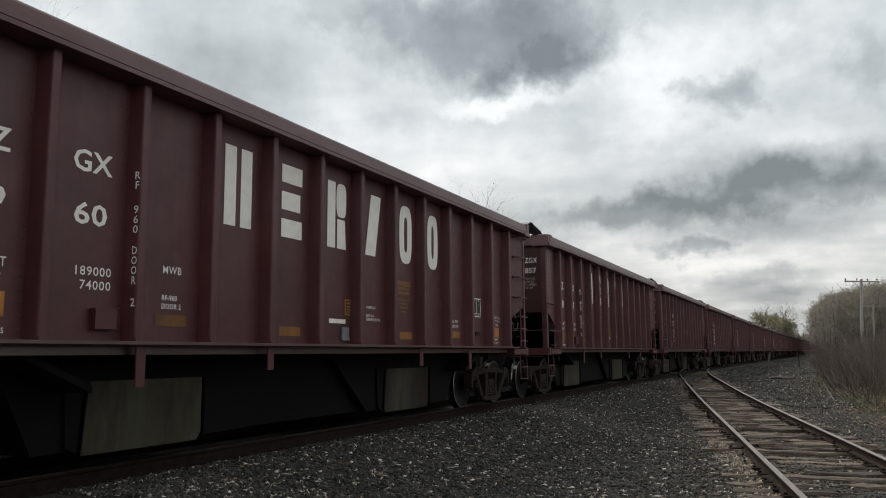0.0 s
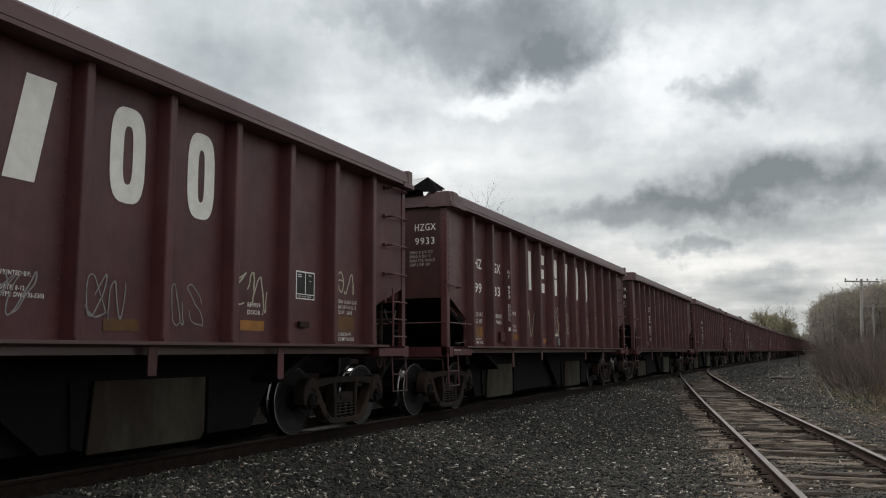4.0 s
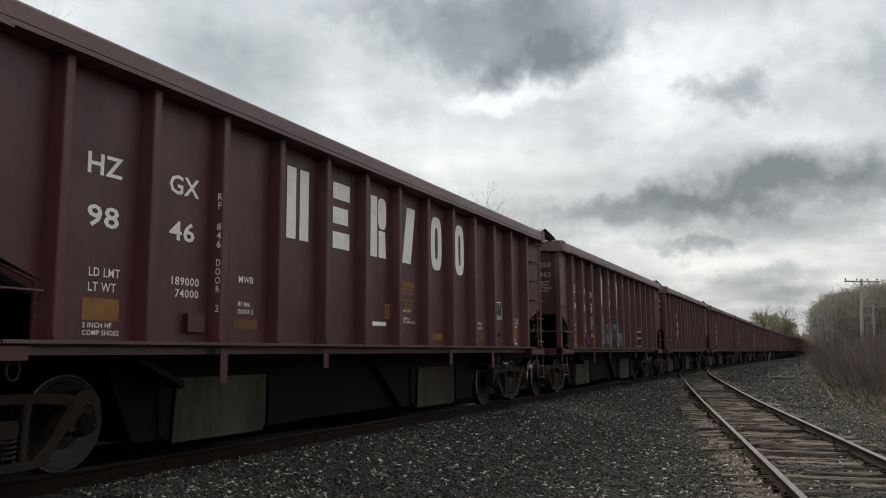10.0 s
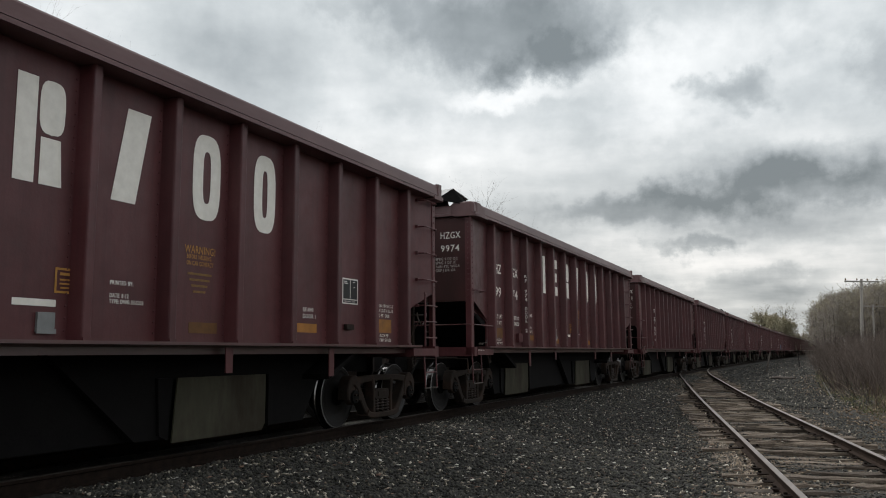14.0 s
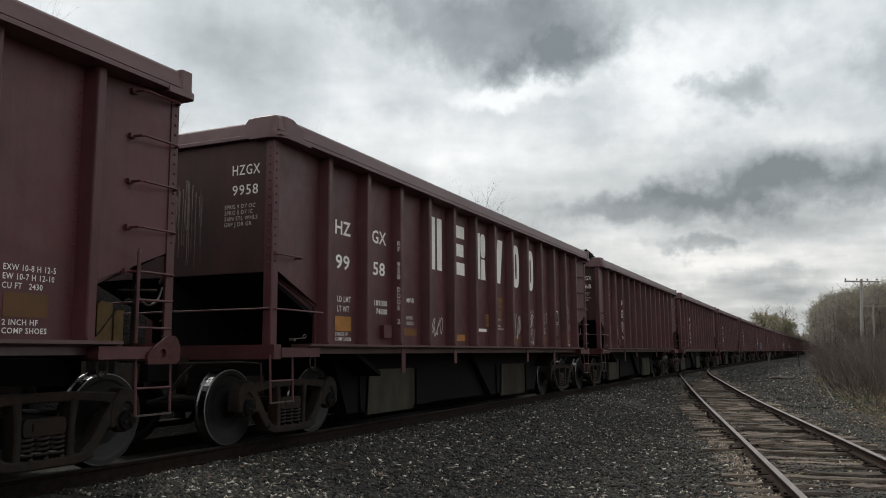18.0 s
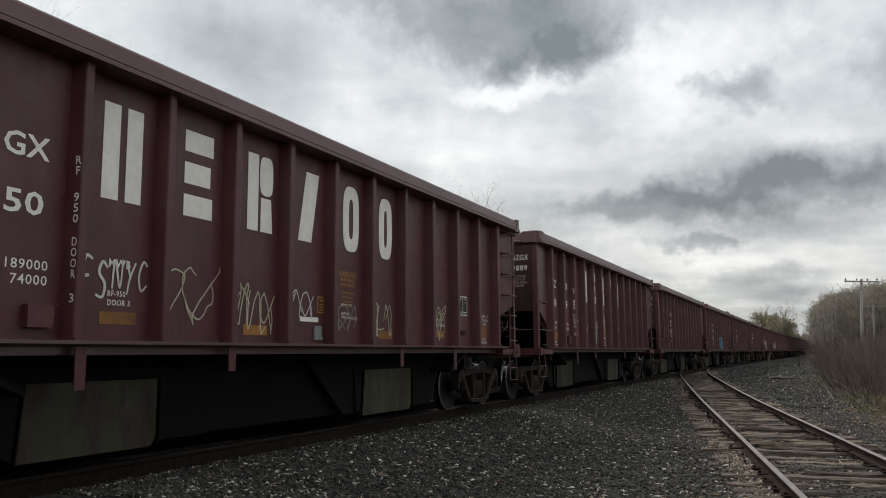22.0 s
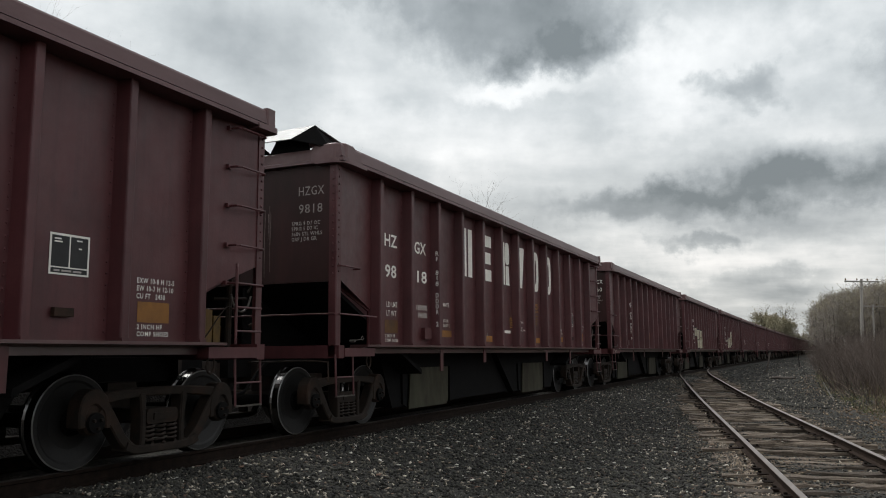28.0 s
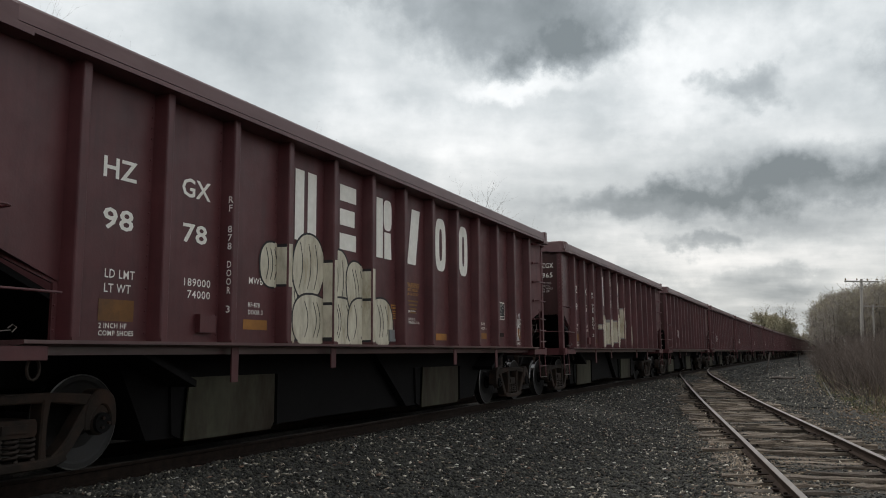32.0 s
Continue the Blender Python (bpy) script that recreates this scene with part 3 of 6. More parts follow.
# ---- the ballast hopper cars ----
PITCH_LEN = 16.293      # coupled length of one car
BODY = 14.69            # over the end sheets
SHEET, STAKE_OUT, CORNER, OUT = 1.40, 1.562, 1.55, 1.62  # side sheet, stakes, corner posts, sill and chord
STAKES = [1.255 + 1.0365 * k for k in range(13)]
TRUCK_AT, WHEELBASE, WHEEL_R = (1.10, 13.68), 1.80, 0.457
NUMBERS = ["9960", "9857", "9959", "9933", "9970", "9852", "9846", "9963", "9840", "9974", "9931", "9958", "9868", "9950", "9889", "9875", "9844", "9818", "9860", "9878", "9965"]
DOORS = [2, 2, 2, 1, 3, 3, 2, 2, 2, 2, 3, 2, 2, 3, 3, 3, 2, 2, 3, 3, 2]
FLAPPED = (1, 2, 3, 6, 7, 8, 9, 12, 17)
CARS = 40
LUG_AT = (0.15, 14.50)


# -- lettering: flat meshes cut from the built-in font, x to the right, z up --
def lettering_meshes(wanted):
    made, temp = {}, []
    for key in wanted:
        text, height, width, lead, mat, side = key
        cu = bpy.data.curves.new("lettering", "FONT")
        size = height / 0.729
        cu.body, cu.size, cu.resolution_u, cu.space_line = text, size, 2, lead / size if "\n" in text else 1.0
        cu.offset, cu.space_character = (0.005, 1.04) if height > 0.15 else (0.0008, 1.1)
        cu.align_x = side
        ob = new("lettering_source", cu)
        temp.append((key, ob))
    bpy.context.view_layer.update()
    deps = bpy.context.evaluated_depsgraph_get()
    for key, ob in temp:
        me = bpy.data.meshes.new_from_object(ob.evaluated_get(deps))
        co = np.empty(len(me.vertices) * 3)
        me.vertices.foreach_get("co", co)
        co = co.reshape(-1, 3)
        co = np.stack([co[:, 0] * key[2] / np.ptp(co[:, 0]), co[:, 2], co[:, 1]], -1)
        faces, lead = {}, key[3]
        for pg in me.polygons:
            zc = sum(co[v][2] for v in pg.vertices) / len(pg.vertices)
            faces.setdefault(max(0, round((0.45 * key[1] - zc) / lead)) if "\n" in key[0] else 0, []).append(tuple(pg.vertices))
        made[key] = []
        for line in sorted(faces):
            used = sorted({v for f in faces[line] for v in f})
            at = {v: i for i, v in enumerate(used)}
            row = bpy.data.meshes.new("lettering")
            row.from_pydata([tuple(co[v]) for v in used], [], [tuple(at[v] for v in f) for f in faces[line]])
            row.materials.append(INKS[key[4]])
            made[key].append(row)
        bpy.data.meshes.remove(me)
    for key, ob in temp:
        data = ob.data
        bpy.data.objects.remove(ob)
        bpy.data.curves.remove(data)
    return made


INKS = {"dim": DIM, "white": WHITE, "faded": FADED, "yellow": YELLOW}
# text, left y, base z of the first line, height, squeeze, line spacing, ink
COMMON = [("LD LMT\nLT WT", 1.58, 1.80, 0.085, 0.36, 0.135, "white"), ("189000\n74000", 3.03, 1.80, 0.085, 0.40, 0.125, "white"), ("MWB", 3.68, 1.90, 0.08, 0.26, 1, "white"),
          ("2 INCH HF\nCOMP SHOES", 1.54, 1.335, 0.048, 0.42, 0.068, "white"), ("PRINTED BY:", 7.78, 1.74, 0.04, 0.28, 1, "white"),
          ("DATE: 8-12\nTYPE: DWG 33-5303", 7.78, 1.62, 0.04, 0.42, 0.055, "white"),
          ("EXW 10-8 H 12-5\nEW 10-7 H 12-10\nCU FT   2430", 12.88, 1.78, 0.052, 0.50, 0.075, "white"), ("2 INCH HF\nCOMP SHOES", 12.90, 1.335, 0.048, 0.42, 0.068, "white")]
WARNING = [("WARNING!", -0.05, 2.15, 0.085, 0.47, 1, "yellow"), ("BEFORE WELDING\nON CAR CONTACT", -0.02, 2.09, 0.047, 0.41, 0.068, "yellow")]
WARN_AT = {0: 8.80, 1: 8.80, 3: 8.80, 7: 8.80, 8: 8.80, 17: 8.80, 2: 6.73, 16: 0}


def keys_of(k):
    """All stencils of one car: key, and where they go."""
    num, d = NUMBERS[k], DOORS[k]
    side = [(("RETAINER VALVE", 0.024, 0.30, 1, "white", "LEFT"), 0.05, 1.128)] if k % 3 == 0 else []
    side += [(("HZ", 0.2, 0.41, 1, "white", "LEFT"), 1.50, 2.74), ((num[:2], 0.2, 0.37, 1, "white", "LEFT"), 1.53, 2.26), (("GX", 0.2, 0.44, 1, "white", "LEFT"), 2.54, 2.74), ((num[2:], 0.2, 0.37, 1, "white", "LEFT"), 2.57, 2.26),
            (("RF-%s\nDOOR %d" % (num[1:], d), 0.055, 0.27, 0.085, "white", "LEFT"), 3.68, 1.63), (("RF-%s\nDOOR 1" % num[1:], 0.055, 0.29, 0.085, "white", "LEFT"), 10.92, 1.63)]
    for text, y, z, h, w, lead, ink in COMMON:
        side.append(((text, h, w, lead, ink, "RIGHT" if text[0] == "1" else "LEFT"), y, z))
    at = WARN_AT.get(k, 7.76)
    if at:
        side += [((text, h, w, lead, ink, "LEFT"), at + y, z) for text, y, z, h, w, lead, ink in WARNING]
    column = [((text, 0.078, w, 0.0945, "white", "CENTER"), z) for text, w, z in (("R\nF", 0.058, 2.75), ("\n".join(num[1:]), 0.055, 2.42), ("D\nO\nO\nR", 0.06, 2.03), (str(d), 0.048, 1.54))]
    ink = "dim" if k in (2, 7, 17) else "white"
    end = [(("HZGX", 0.13, 0.415, 1, ink, "LEFT"), 0.90, 3.27), ((num, 0.13, 0.385, 1, ink, "LEFT"), 0.91, 3.02), (("SPRG 9 D7 OC\nSPRG 5 D7 IC\n36IN STL WHLS\nGRP J DR GR", 0.052, 0.50, 0.073, "faded", "LEFT"), 0.80, 2.855)]
    return side, column, end


wanted = set()
for k in range(len(NUMBERS)):
    for run in keys_of(k):
        wanted.update(row[0] for row in run)
LETTERS = lettering_meshes(sorted(wanted))


def seat(y):
    """Lettering and patches follow the sheet behind the stakes."""
    return y + 0.1 - 0.004 * y


def letter_at(x, y, z):
    return Matrix.Translation((x, y, z)) @ pose(0, 0, 0, 0, 0, 90)


def written(key, car, m):
    """Stencils a text on a car, line by line."""
    for row in LETTERS[key]:
        part("lettering", row, car, "", m)


def poly_mesh(name, polys, mat, thick=0.0015):
    """Flat painted shapes in the plane of the side: polygons of (y, z)."""
    acc = Acc()
    for pg in polys:
        acc.prism(pg, "x", 0.0, thick)
    return acc.mesh(name, mat)


def rounded(cx, cz, rx, rz, n=20, power=2.6):
    out = []
    for i in range(n):
        a = 2 * math.pi * i / n
        c, s = math.cos(a), math.sin(a)
        out.append((cx + rx * math.copysign(abs(c) ** (2 / power), c), cz + rz * math.copysign(abs(s) ** (2 / power), s)))
    return out


def ring_mesh(cx, cz, rx, rz, t, mat):
    """A closed painted ring in one piece."""
    n, acc = 28, Acc()
    a, b = rounded(cx, cz, rx, rz, n, 3.2), rounded(cx, cz, rx - t, rz - t * 1.15, n, 3.2)
    vs = [(x, y, z) for x in (0.0, 0.0015) for pg in (a, b) for y, z in pg]
    fs = []
    for i in range(n):
        k = (i + 1) % n
        fs += [(2 * n + i, 2 * n + k, 3 * n + k, 3 * n + i), (i, k, 2 * n + k, 2 * n + i), (3 * n + i, 3 * n + k, n + k, n + i)]
    return acc.add(vs, fs).mesh("painted_mark", mat)


W, HGT = 0.47, 0.92
MARKS = [  # six plain painted shapes, one in each bay
    [[(0, 0), (0.20, 0), (0.20, HGT), (0, HGT)], [(0.285, 0), (0.485, 0), (0.485, HGT), (0.285, HGT)]],
    [[(0, 0), (0.44, 0), (0.44, 0.23), (0, 0.23)], [(0, 0.345), (0.40, 0.345), (0.40, 0.575), (0, 0.575)], [(0, 0.69), (0.44, 0.69), (0.44, HGT), (0, HGT)]],
    [[(0, 0), (0.20, 0), (0.20, HGT), (0, HGT)], rounded(0.355, 0.68, 0.13, 0.24, 20, 3.4), [(0.25, 0.0), (0.48, 0.0), (0.45, 0.41), (0.25, 0.41)]],
    [[(0, 0.0), (0.30, 0.0), (0.47, HGT), (0.17, HGT)]],
]
MARK_MESHES = [[poly_mesh("painted_mark", [pg], WHITE) for pg in shape] for shape in MARKS] + [[ring_mesh(0.22, 0.46, w, 0.47, 0.16, WHITE)] for w in (0.22, 0.21)]
MARK_AT = (4.58, 5.66, 6.71, 7.74, 8.83, 9.86)
PATCH = poly_mesh("orange_patch", [[(0, 0), (0.42, 0), (0.42, 0.2), (0, 0.2)]], ORANGE)
LOW_PATCH = poly_mesh("orange_patch", [[(0, 0), (0.44, 0), (0.44, 0.115), (0, 0.115)]], ORANGE)
STENCIL_BOX = Acc()
STENCIL_BOX.prism([(0, 0), (0.42, 0), (0.42, 0.36), (0, 0.36)], "x", 0, 0.0015, 0)
for y0, y1, z0, z1 in ((0.02, 0.2, 0.07, 0.34), (0.215, 0.40, 0.07, 0.34)):
    STENCIL_BOX.prism([(y0, z0), (y1, z0), (y1, z1), (y0, z1)], "x", 0.0015, 0.003, 1)
for y0, z0, w in ((0.045, 0.305, 0.07), (0.045, 0.28, 0.085), (0.275, 0.305, 0.06), (0.30, 0.235, 0.035)):
    STENCIL_BOX.prism([(y0, z0), (y0 + w, z0), (y0 + w, z0 + 0.013), (y0, z0 + 0.013)], "x", 0.003, 0.004, 0)
STENCIL_BOX.prism([(0.02, 0.016), (0.40, 0.016), (0.40, 0.058), (0.02, 0.058)], "x", 0.0015, 0.003, 1)
for y0, w in ((0.05, 0.06), (0.13, 0.10), (0.25, 0.09)):
    STENCIL_BOX.prism([(y0, 0.028), (y0 + w, 0.028), (y0 + w, 0.044), (y0, 0.044)], "x", 0.003, 0.004, 2)
STENCIL_BOX = STENCIL_BOX.mesh("stencil_box", WHITE, BLACK, FADED)
LABEL_PLATE = poly_mesh("label_plate", [[(0, 0), (0.42, 0), (0.42, 0.06), (0, 0.06)]], WHITE)
NOTICE = Acc()
for y0, y1, z0, z1 in ((0, 0.3, 0, 0.02), (0, 0.3, 0.2, 0.22), (0, 0.02, 0.02, 0.2), (0.28, 0.3, 0.02, 0.2), (0.05, 0.25, 0.155, 0.18), (0.05, 0.25, 0.11, 0.125), (0.05, 0.25, 0.075, 0.09), (0.06, 0.24, 0.04, 0.055)):
    NOTICE.prism([(y0, z0), (y1, z0), (y1, z1), (y0, z1)], "x", 0, 0.0015)
NOTICE = NOTICE.mesh("notice", YELLOW)
BARS3 = poly_mesh("painted_text", [[(0.03 + 0.03 * i, -0.062 * i), (0.40 - 0.03 * i, -0.062 * i), (0.40 - 0.03 * i, 0.024 - 0.062 * i), (0.03 + 0.03 * i, 0.024 - 0.062 * i)] for i in range(4)], DULL_YELLOW)


# -- trucks --
def wheelset_mesh():
    acc = Acc()
    for s in (1, -1):
        prof = [(0.66, 0.0), (0.66, 0.13), (0.685, 0.15), (0.70, 0.36), (0.685, 0.40), (0.685, 0.475), (0.70, 0.483), (0.715, 0.478), (0.728, 0.459), (0.80, 0.455), (0.813, 0.452), (0.822, 0.440), (0.818, 0.395), (0.806, 0.372), (0.785, 0.25), (0.80, 0.135), (0.83, 0.125), (0.83, 0.0)]
        mats = [0, 0, 0, 1, 1, 1, 2, 2, 2, 2, 4, 1, 1, 1, 1, 0, 0]
        acc.lathe([(s * x, r) for x, r in prof], 44, mats)
    acc.lathe([(-1.09, 0.0), (-1.09, 0.055), (-0.9, 0.075), (0.9, 0.075), (1.09, 0.055), (1.09, 0.0)], 14, [0] * 5)
    for s in (1, -1):
        for k in range(3):
            a = 2 * math.pi * k / 3
            acc.tube([(s * 1.13, 0.05 * math.cos(a), 0.05 * math.sin(a)), (s * 1.165, 0.05 * math.cos(a), 0.05 * math.sin(a))], 0.016, 6, 3)
        acc.lathe([(s * 1.09, 0.0), (s * 1.09, 0.1), (s * 1.135, 0.095), (s * 1.14, 0.0)], 16, [0, 0, 0])
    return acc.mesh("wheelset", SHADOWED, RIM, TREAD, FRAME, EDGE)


def side_frame_mesh():
    """A cast side frame in y, z about the truck's centre; x is its thickness."""
    acc, a, b, hw = Acc(), -0.07, 0.07, WHEELBASE / 2
    cast_bar(acc, [(-hw + 0.02, 0.66, 0.06), (-0.55, 0.70, 0.05), (-0.25, 0.715, 0.045), (0.25, 0.715, 0.045), (0.55, 0.70, 0.05), (hw - 0.02, 0.66, 0.06)], a, b)
    cast_bar(acc, [(-0.50, 0.20, 0.05), (-0.36, 0.155, 0.045), (0.0, 0.145, 0.04), (0.36, 0.155, 0.045), (0.50, 0.20, 0.05)], a - 0.03, b + 0.03)
    for s in (-1, 1):
        cast_bar(acc, [(s * (hw - 0.10), 0.60, 0.085), (s * 0.68, 0.47, 0.062), (s * 0.56, 0.30, 0.055), (s * 0.47, 0.21, 0.055), (s * 0.40, 0.165, 0.05)], a - 0.01, b + 0.01)
        cast_bar(acc, [(s * 0.28, 0.17, 0.04), (s * 0.275, 0.3, 0.035), (s * 0.28, 0.5, 0.035), (s * 0.30, 0.70, 0.045)], a - 0.01, b + 0.012)
        cast_bar(acc, [(s * (hw - 0.16), 0.40, 0.035), (s * (hw - 0.15), 0.55, 0.045), (s * (hw - 0.08), 0.66, 0.07), (s * hw, 0.70, 0.075), (s * (hw + 0.09), 0.66, 0.065), (s * (hw + 0.14), 0.55, 0.045), (s * (hw + 0.145), 0.42, 0.035)], a - 0.02, b + 0.02)
        acc.tube([(-0.02, s * hw, 0.457), (0.06, s * hw, 0.457), (0.085, s * hw, 0.457)], [0.122, 0.118, 0.095], 18)
        acc.box(-0.065, 0.065, s * hw - 0.12, s * hw + 0.12, 0.545, 0.62)
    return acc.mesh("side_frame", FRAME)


def spring_mesh():
    acc, turns, n = Acc(), 4.6, 46
    acc.tube([(0.062 * math.cos(2 * math.pi * turns * i / n), 0.062 * math.sin(2 * math.pi * turns * i / n), 0.19 + 0.20 * i / n) for i in range(n + 1)], 0.015, 6)
    return acc.mesh("spring", COIL, smooth=True)


WHEELSET, SIDE_FRAME, SPRING = wheelset_mesh(), side_frame_mesh(), spring_mesh()
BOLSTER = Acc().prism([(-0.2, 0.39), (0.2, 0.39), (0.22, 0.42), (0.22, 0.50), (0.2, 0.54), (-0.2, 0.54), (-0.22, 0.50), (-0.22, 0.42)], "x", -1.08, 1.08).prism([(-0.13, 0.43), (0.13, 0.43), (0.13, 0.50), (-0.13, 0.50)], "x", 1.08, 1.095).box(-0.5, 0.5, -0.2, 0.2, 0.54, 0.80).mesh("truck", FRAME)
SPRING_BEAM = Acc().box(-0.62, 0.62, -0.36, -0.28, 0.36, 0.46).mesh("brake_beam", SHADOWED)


def truck(parent, y, detailed=True):
    t = part("truck", BOLSTER, parent, "cast steel freight truck dulled by brown dust", pose(0, y, 0))
    for s in (1, -1):
        part("side_frame", SIDE_FRAME, t, "", pose(s * 1.02, 0, 0))
        if detailed and s > 0:
            for k in (-0.16, 0.0, 0.16):
                part("spring", SPRING, t, "", pose(s * 1.03, k, 0))
    for y in (0.0, 0.64):
        part("brake_beam", SPRING_BEAM, t, "", pose(0, y, 0))
    for s in (-1, 1):
        part("wheelset", WHEELSET, t, "steel wheels with a polished tread", pose(0, s * WHEELBASE / 2, WHEEL_R))
    return t


# -- body meshes --
def side_sheet(s):
    """One side: a sheet between sill and chord, cut away below the slope sheets at both ends."""
    acc = Acc()
    a, b = STAKES[0] - 0.12, STAKES[-1] + 0.12
    prof = [(a, 1.20), (b, 1.20), (b, 1.70), (BODY - 0.065, 2.08), (BODY - 0.065, 3.69), (0.065, 3.69), (0.065, 2.08), (a, 1.70)]
    acc.prism(prof, "x", s * SHEET, s * (SHEET - 0.03))
    for lo, hi in ((0.062, STAKES[0] - 0.02), (STAKES[-1] + 0.02, BODY - 0.062)):   # end bays flare out to the corner posts
        z0, z1 = (2.10, 1.70) if lo < 1 else (1.70, 2.10)
        xa, xb = (CORNER - 0.006, SHEET + 0.004) if lo < 1 else (SHEET + 0.004, CORNER - 0.006)
        ring = [(xa, lo, z0), (xb, hi, z1), (xb, hi, 3.69), (xa, lo, 3.69)]
        acc.add([(s * x, y, z) for x, y, z in ring] + [(s * (x - 0.02), y, z) for x, y, z in ring], [(0, 1, 2, 3), (7, 6, 5, 4), (0, 4, 5, 1), (1, 5, 6, 2), (2, 6, 7, 3), (3, 7, 4, 0)])
    return acc.mesh("side_sheet", PAINT)


def stake_mesh(s):
    acc = Acc()
    o = STAKE_OUT
    prof = [(s * SHEET, -0.072), (s * (o - 0.02), -0.050), (s * (o - 0.005), -0.044), (s * o, -0.036), (s * o, 0.036), (s * (o - 0.005), 0.044), (s * (o - 0.02), 0.050), (s * SHEET, 0.072)]
    acc.prism(prof, "z", 1.215, 3.69)
    acc.prism([(s * SHEET, -0.07), (s * (o + 0.012), -0.045), (s * (o + 0.012), 0.045), (s * SHEET, 0.07)], "z", 1.2142, 1.245)
    if s > 0:
        for i in range(22):   # rivets beside the root
            acc.tube([(SHEET, -0.10, 1.30 + 0.107 * i), (SHEET + 0.008, -0.10, 1.30 + 0.107 * i)], [0.014, 0.007], 5)
    return acc.mesh("stake", PAINT)


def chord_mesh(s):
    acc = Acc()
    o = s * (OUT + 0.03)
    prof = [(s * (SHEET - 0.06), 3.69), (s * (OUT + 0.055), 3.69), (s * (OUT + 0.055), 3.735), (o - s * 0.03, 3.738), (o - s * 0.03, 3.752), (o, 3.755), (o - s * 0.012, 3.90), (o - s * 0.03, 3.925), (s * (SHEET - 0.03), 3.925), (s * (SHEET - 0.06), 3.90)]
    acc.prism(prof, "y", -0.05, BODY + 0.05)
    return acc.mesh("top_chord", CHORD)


def sill_mesh(s):
    acc = Acc()
    prof = [(s * (SHEET - 0.05), 1.09), (s * (SHEET + 0.06), 1.09), (s * (SHEET + 0.06), 1.160), (s * (OUT - 0.02), 1.176), (s * (OUT + 0.02), 1.184), (s * (OUT + 0.02), 1.214), (s * (SHEET - 0.05), 1.214)]
    acc.prism(prof, "y", 0.70, BODY - 0.70)
    return acc.mesh("side_sill", SILL)


def end_meshes():
    sheet = Acc().prism([(0.03, 2.06), (0.06, 2.06), (0.06, 3.688), (0.03, 3.688)], "x", -1.50, 1.50).mesh("end_sheet", GRIMY_SHADED)
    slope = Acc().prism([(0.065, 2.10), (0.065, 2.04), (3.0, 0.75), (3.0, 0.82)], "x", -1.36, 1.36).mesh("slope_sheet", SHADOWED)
    chord = Acc()
    prof = [(-0.05, 3.691), (-0.05, 3.73), (-0.025, 3.745), (-0.012, 3.88), (0.0, 3.90), (0.13, 3.90), (0.15, 3.691)]
    chord.prism(prof, "x", -1.36, 1.36)
    chord = chord.mesh("end_chord", CHORD)
    cap, o = Acc(), OUT + 0.04
    outer = [(1.16, -0.052, 3.905), (1.21, -0.058, 3.945), (1.36, -0.062, 3.948), (1.52, -0.060, 3.948), (1.56, -0.050, 3.948), (o - 0.012, 0.045, 3.948), (o, 0.085, 3.948), (o, 0.25, 3.946), (o, 0.315, 3.905), (o, 0.46, 3.902)]
    n = len(outer)
    inner = [(min(1.44, x), max(0.13, y), z) for x, y, z in outer]
    ring = [(x, y, 3.70) for x, y, z in outer] + [(x, y, z - 0.02) for x, y, z in outer] + [(x + (1.3 - x) * 0.06, y + (0.3 - y) * 0.06, z) for x, y, z in outer] + inner + [(x, y, 3.70) for x, y, z in inner]
    cap.add(ring, [(q * n + i, q * n + i + 1, (q + 1) * n + i + 1, (q + 1) * n + i) for q in range(4) for i in range(n - 1)] + [(0, n, 2 * n, 3 * n, 4 * n), (n - 1, 5 * n - 1, 4 * n - 1, 3 * n - 1, 2 * n - 1)])
    lip = [(x, y) for x, y, z in curve_through([(1.24, -0.085, 0), (1.40, -0.095, 0), (1.53, -0.085, 0), (1.62, -0.045, 0), (1.675, 0.04, 0), (1.69, 0.16, 0), (1.688, 0.40, 0), (1.675, 0.60, 0)], 3)]
    cap.prism(lip + [(1.45, 0.60), (1.24, 0.02)], "z", 3.664, 3.712)
    cap.prism([(p[0] * 0.993, p[1] + 0.012) for p in lip] + [(1.45, 0.60), (1.24, 0.02)], "z", 3.712, 3.738)
    cap = cap.mesh("corner_cap", CHORD)
    c = CORNER
    post = Acc().prism([(1.43, 0.0), (c - 0.012, 0.0), (c, 0.012), (c, 0.115), (c - 0.015, 0.115), (c - 0.015, 0.02), (1.43, 0.02)], "z", 1.05, 3.66)
    for i in range(16):
        z = 2.16 + 0.1 * i
        post.tube([(1.49, 0.0, z), (1.49, -0.012, z)], [0.018, 0.010], 6)
        post.tube([(c, 0.055, z + 0.03), (c + 0.013, 0.055, z + 0.03)], [0.018, 0.010], 6)
    post = post.mesh("corner_post", PAINT)
    sill = Acc().box(-1.6, 1.6, 0.0, 0.14, 1.03, 1.20).box(1.46, OUT - 0.01, 0.14, 0.95, 1.05, 1.165).box(-OUT + 0.01, -1.46, 0.14, 0.95, 1.05, 1.165).mesh("end_sill", PAINT)
    return sheet, slope, chord, cap, post, sill


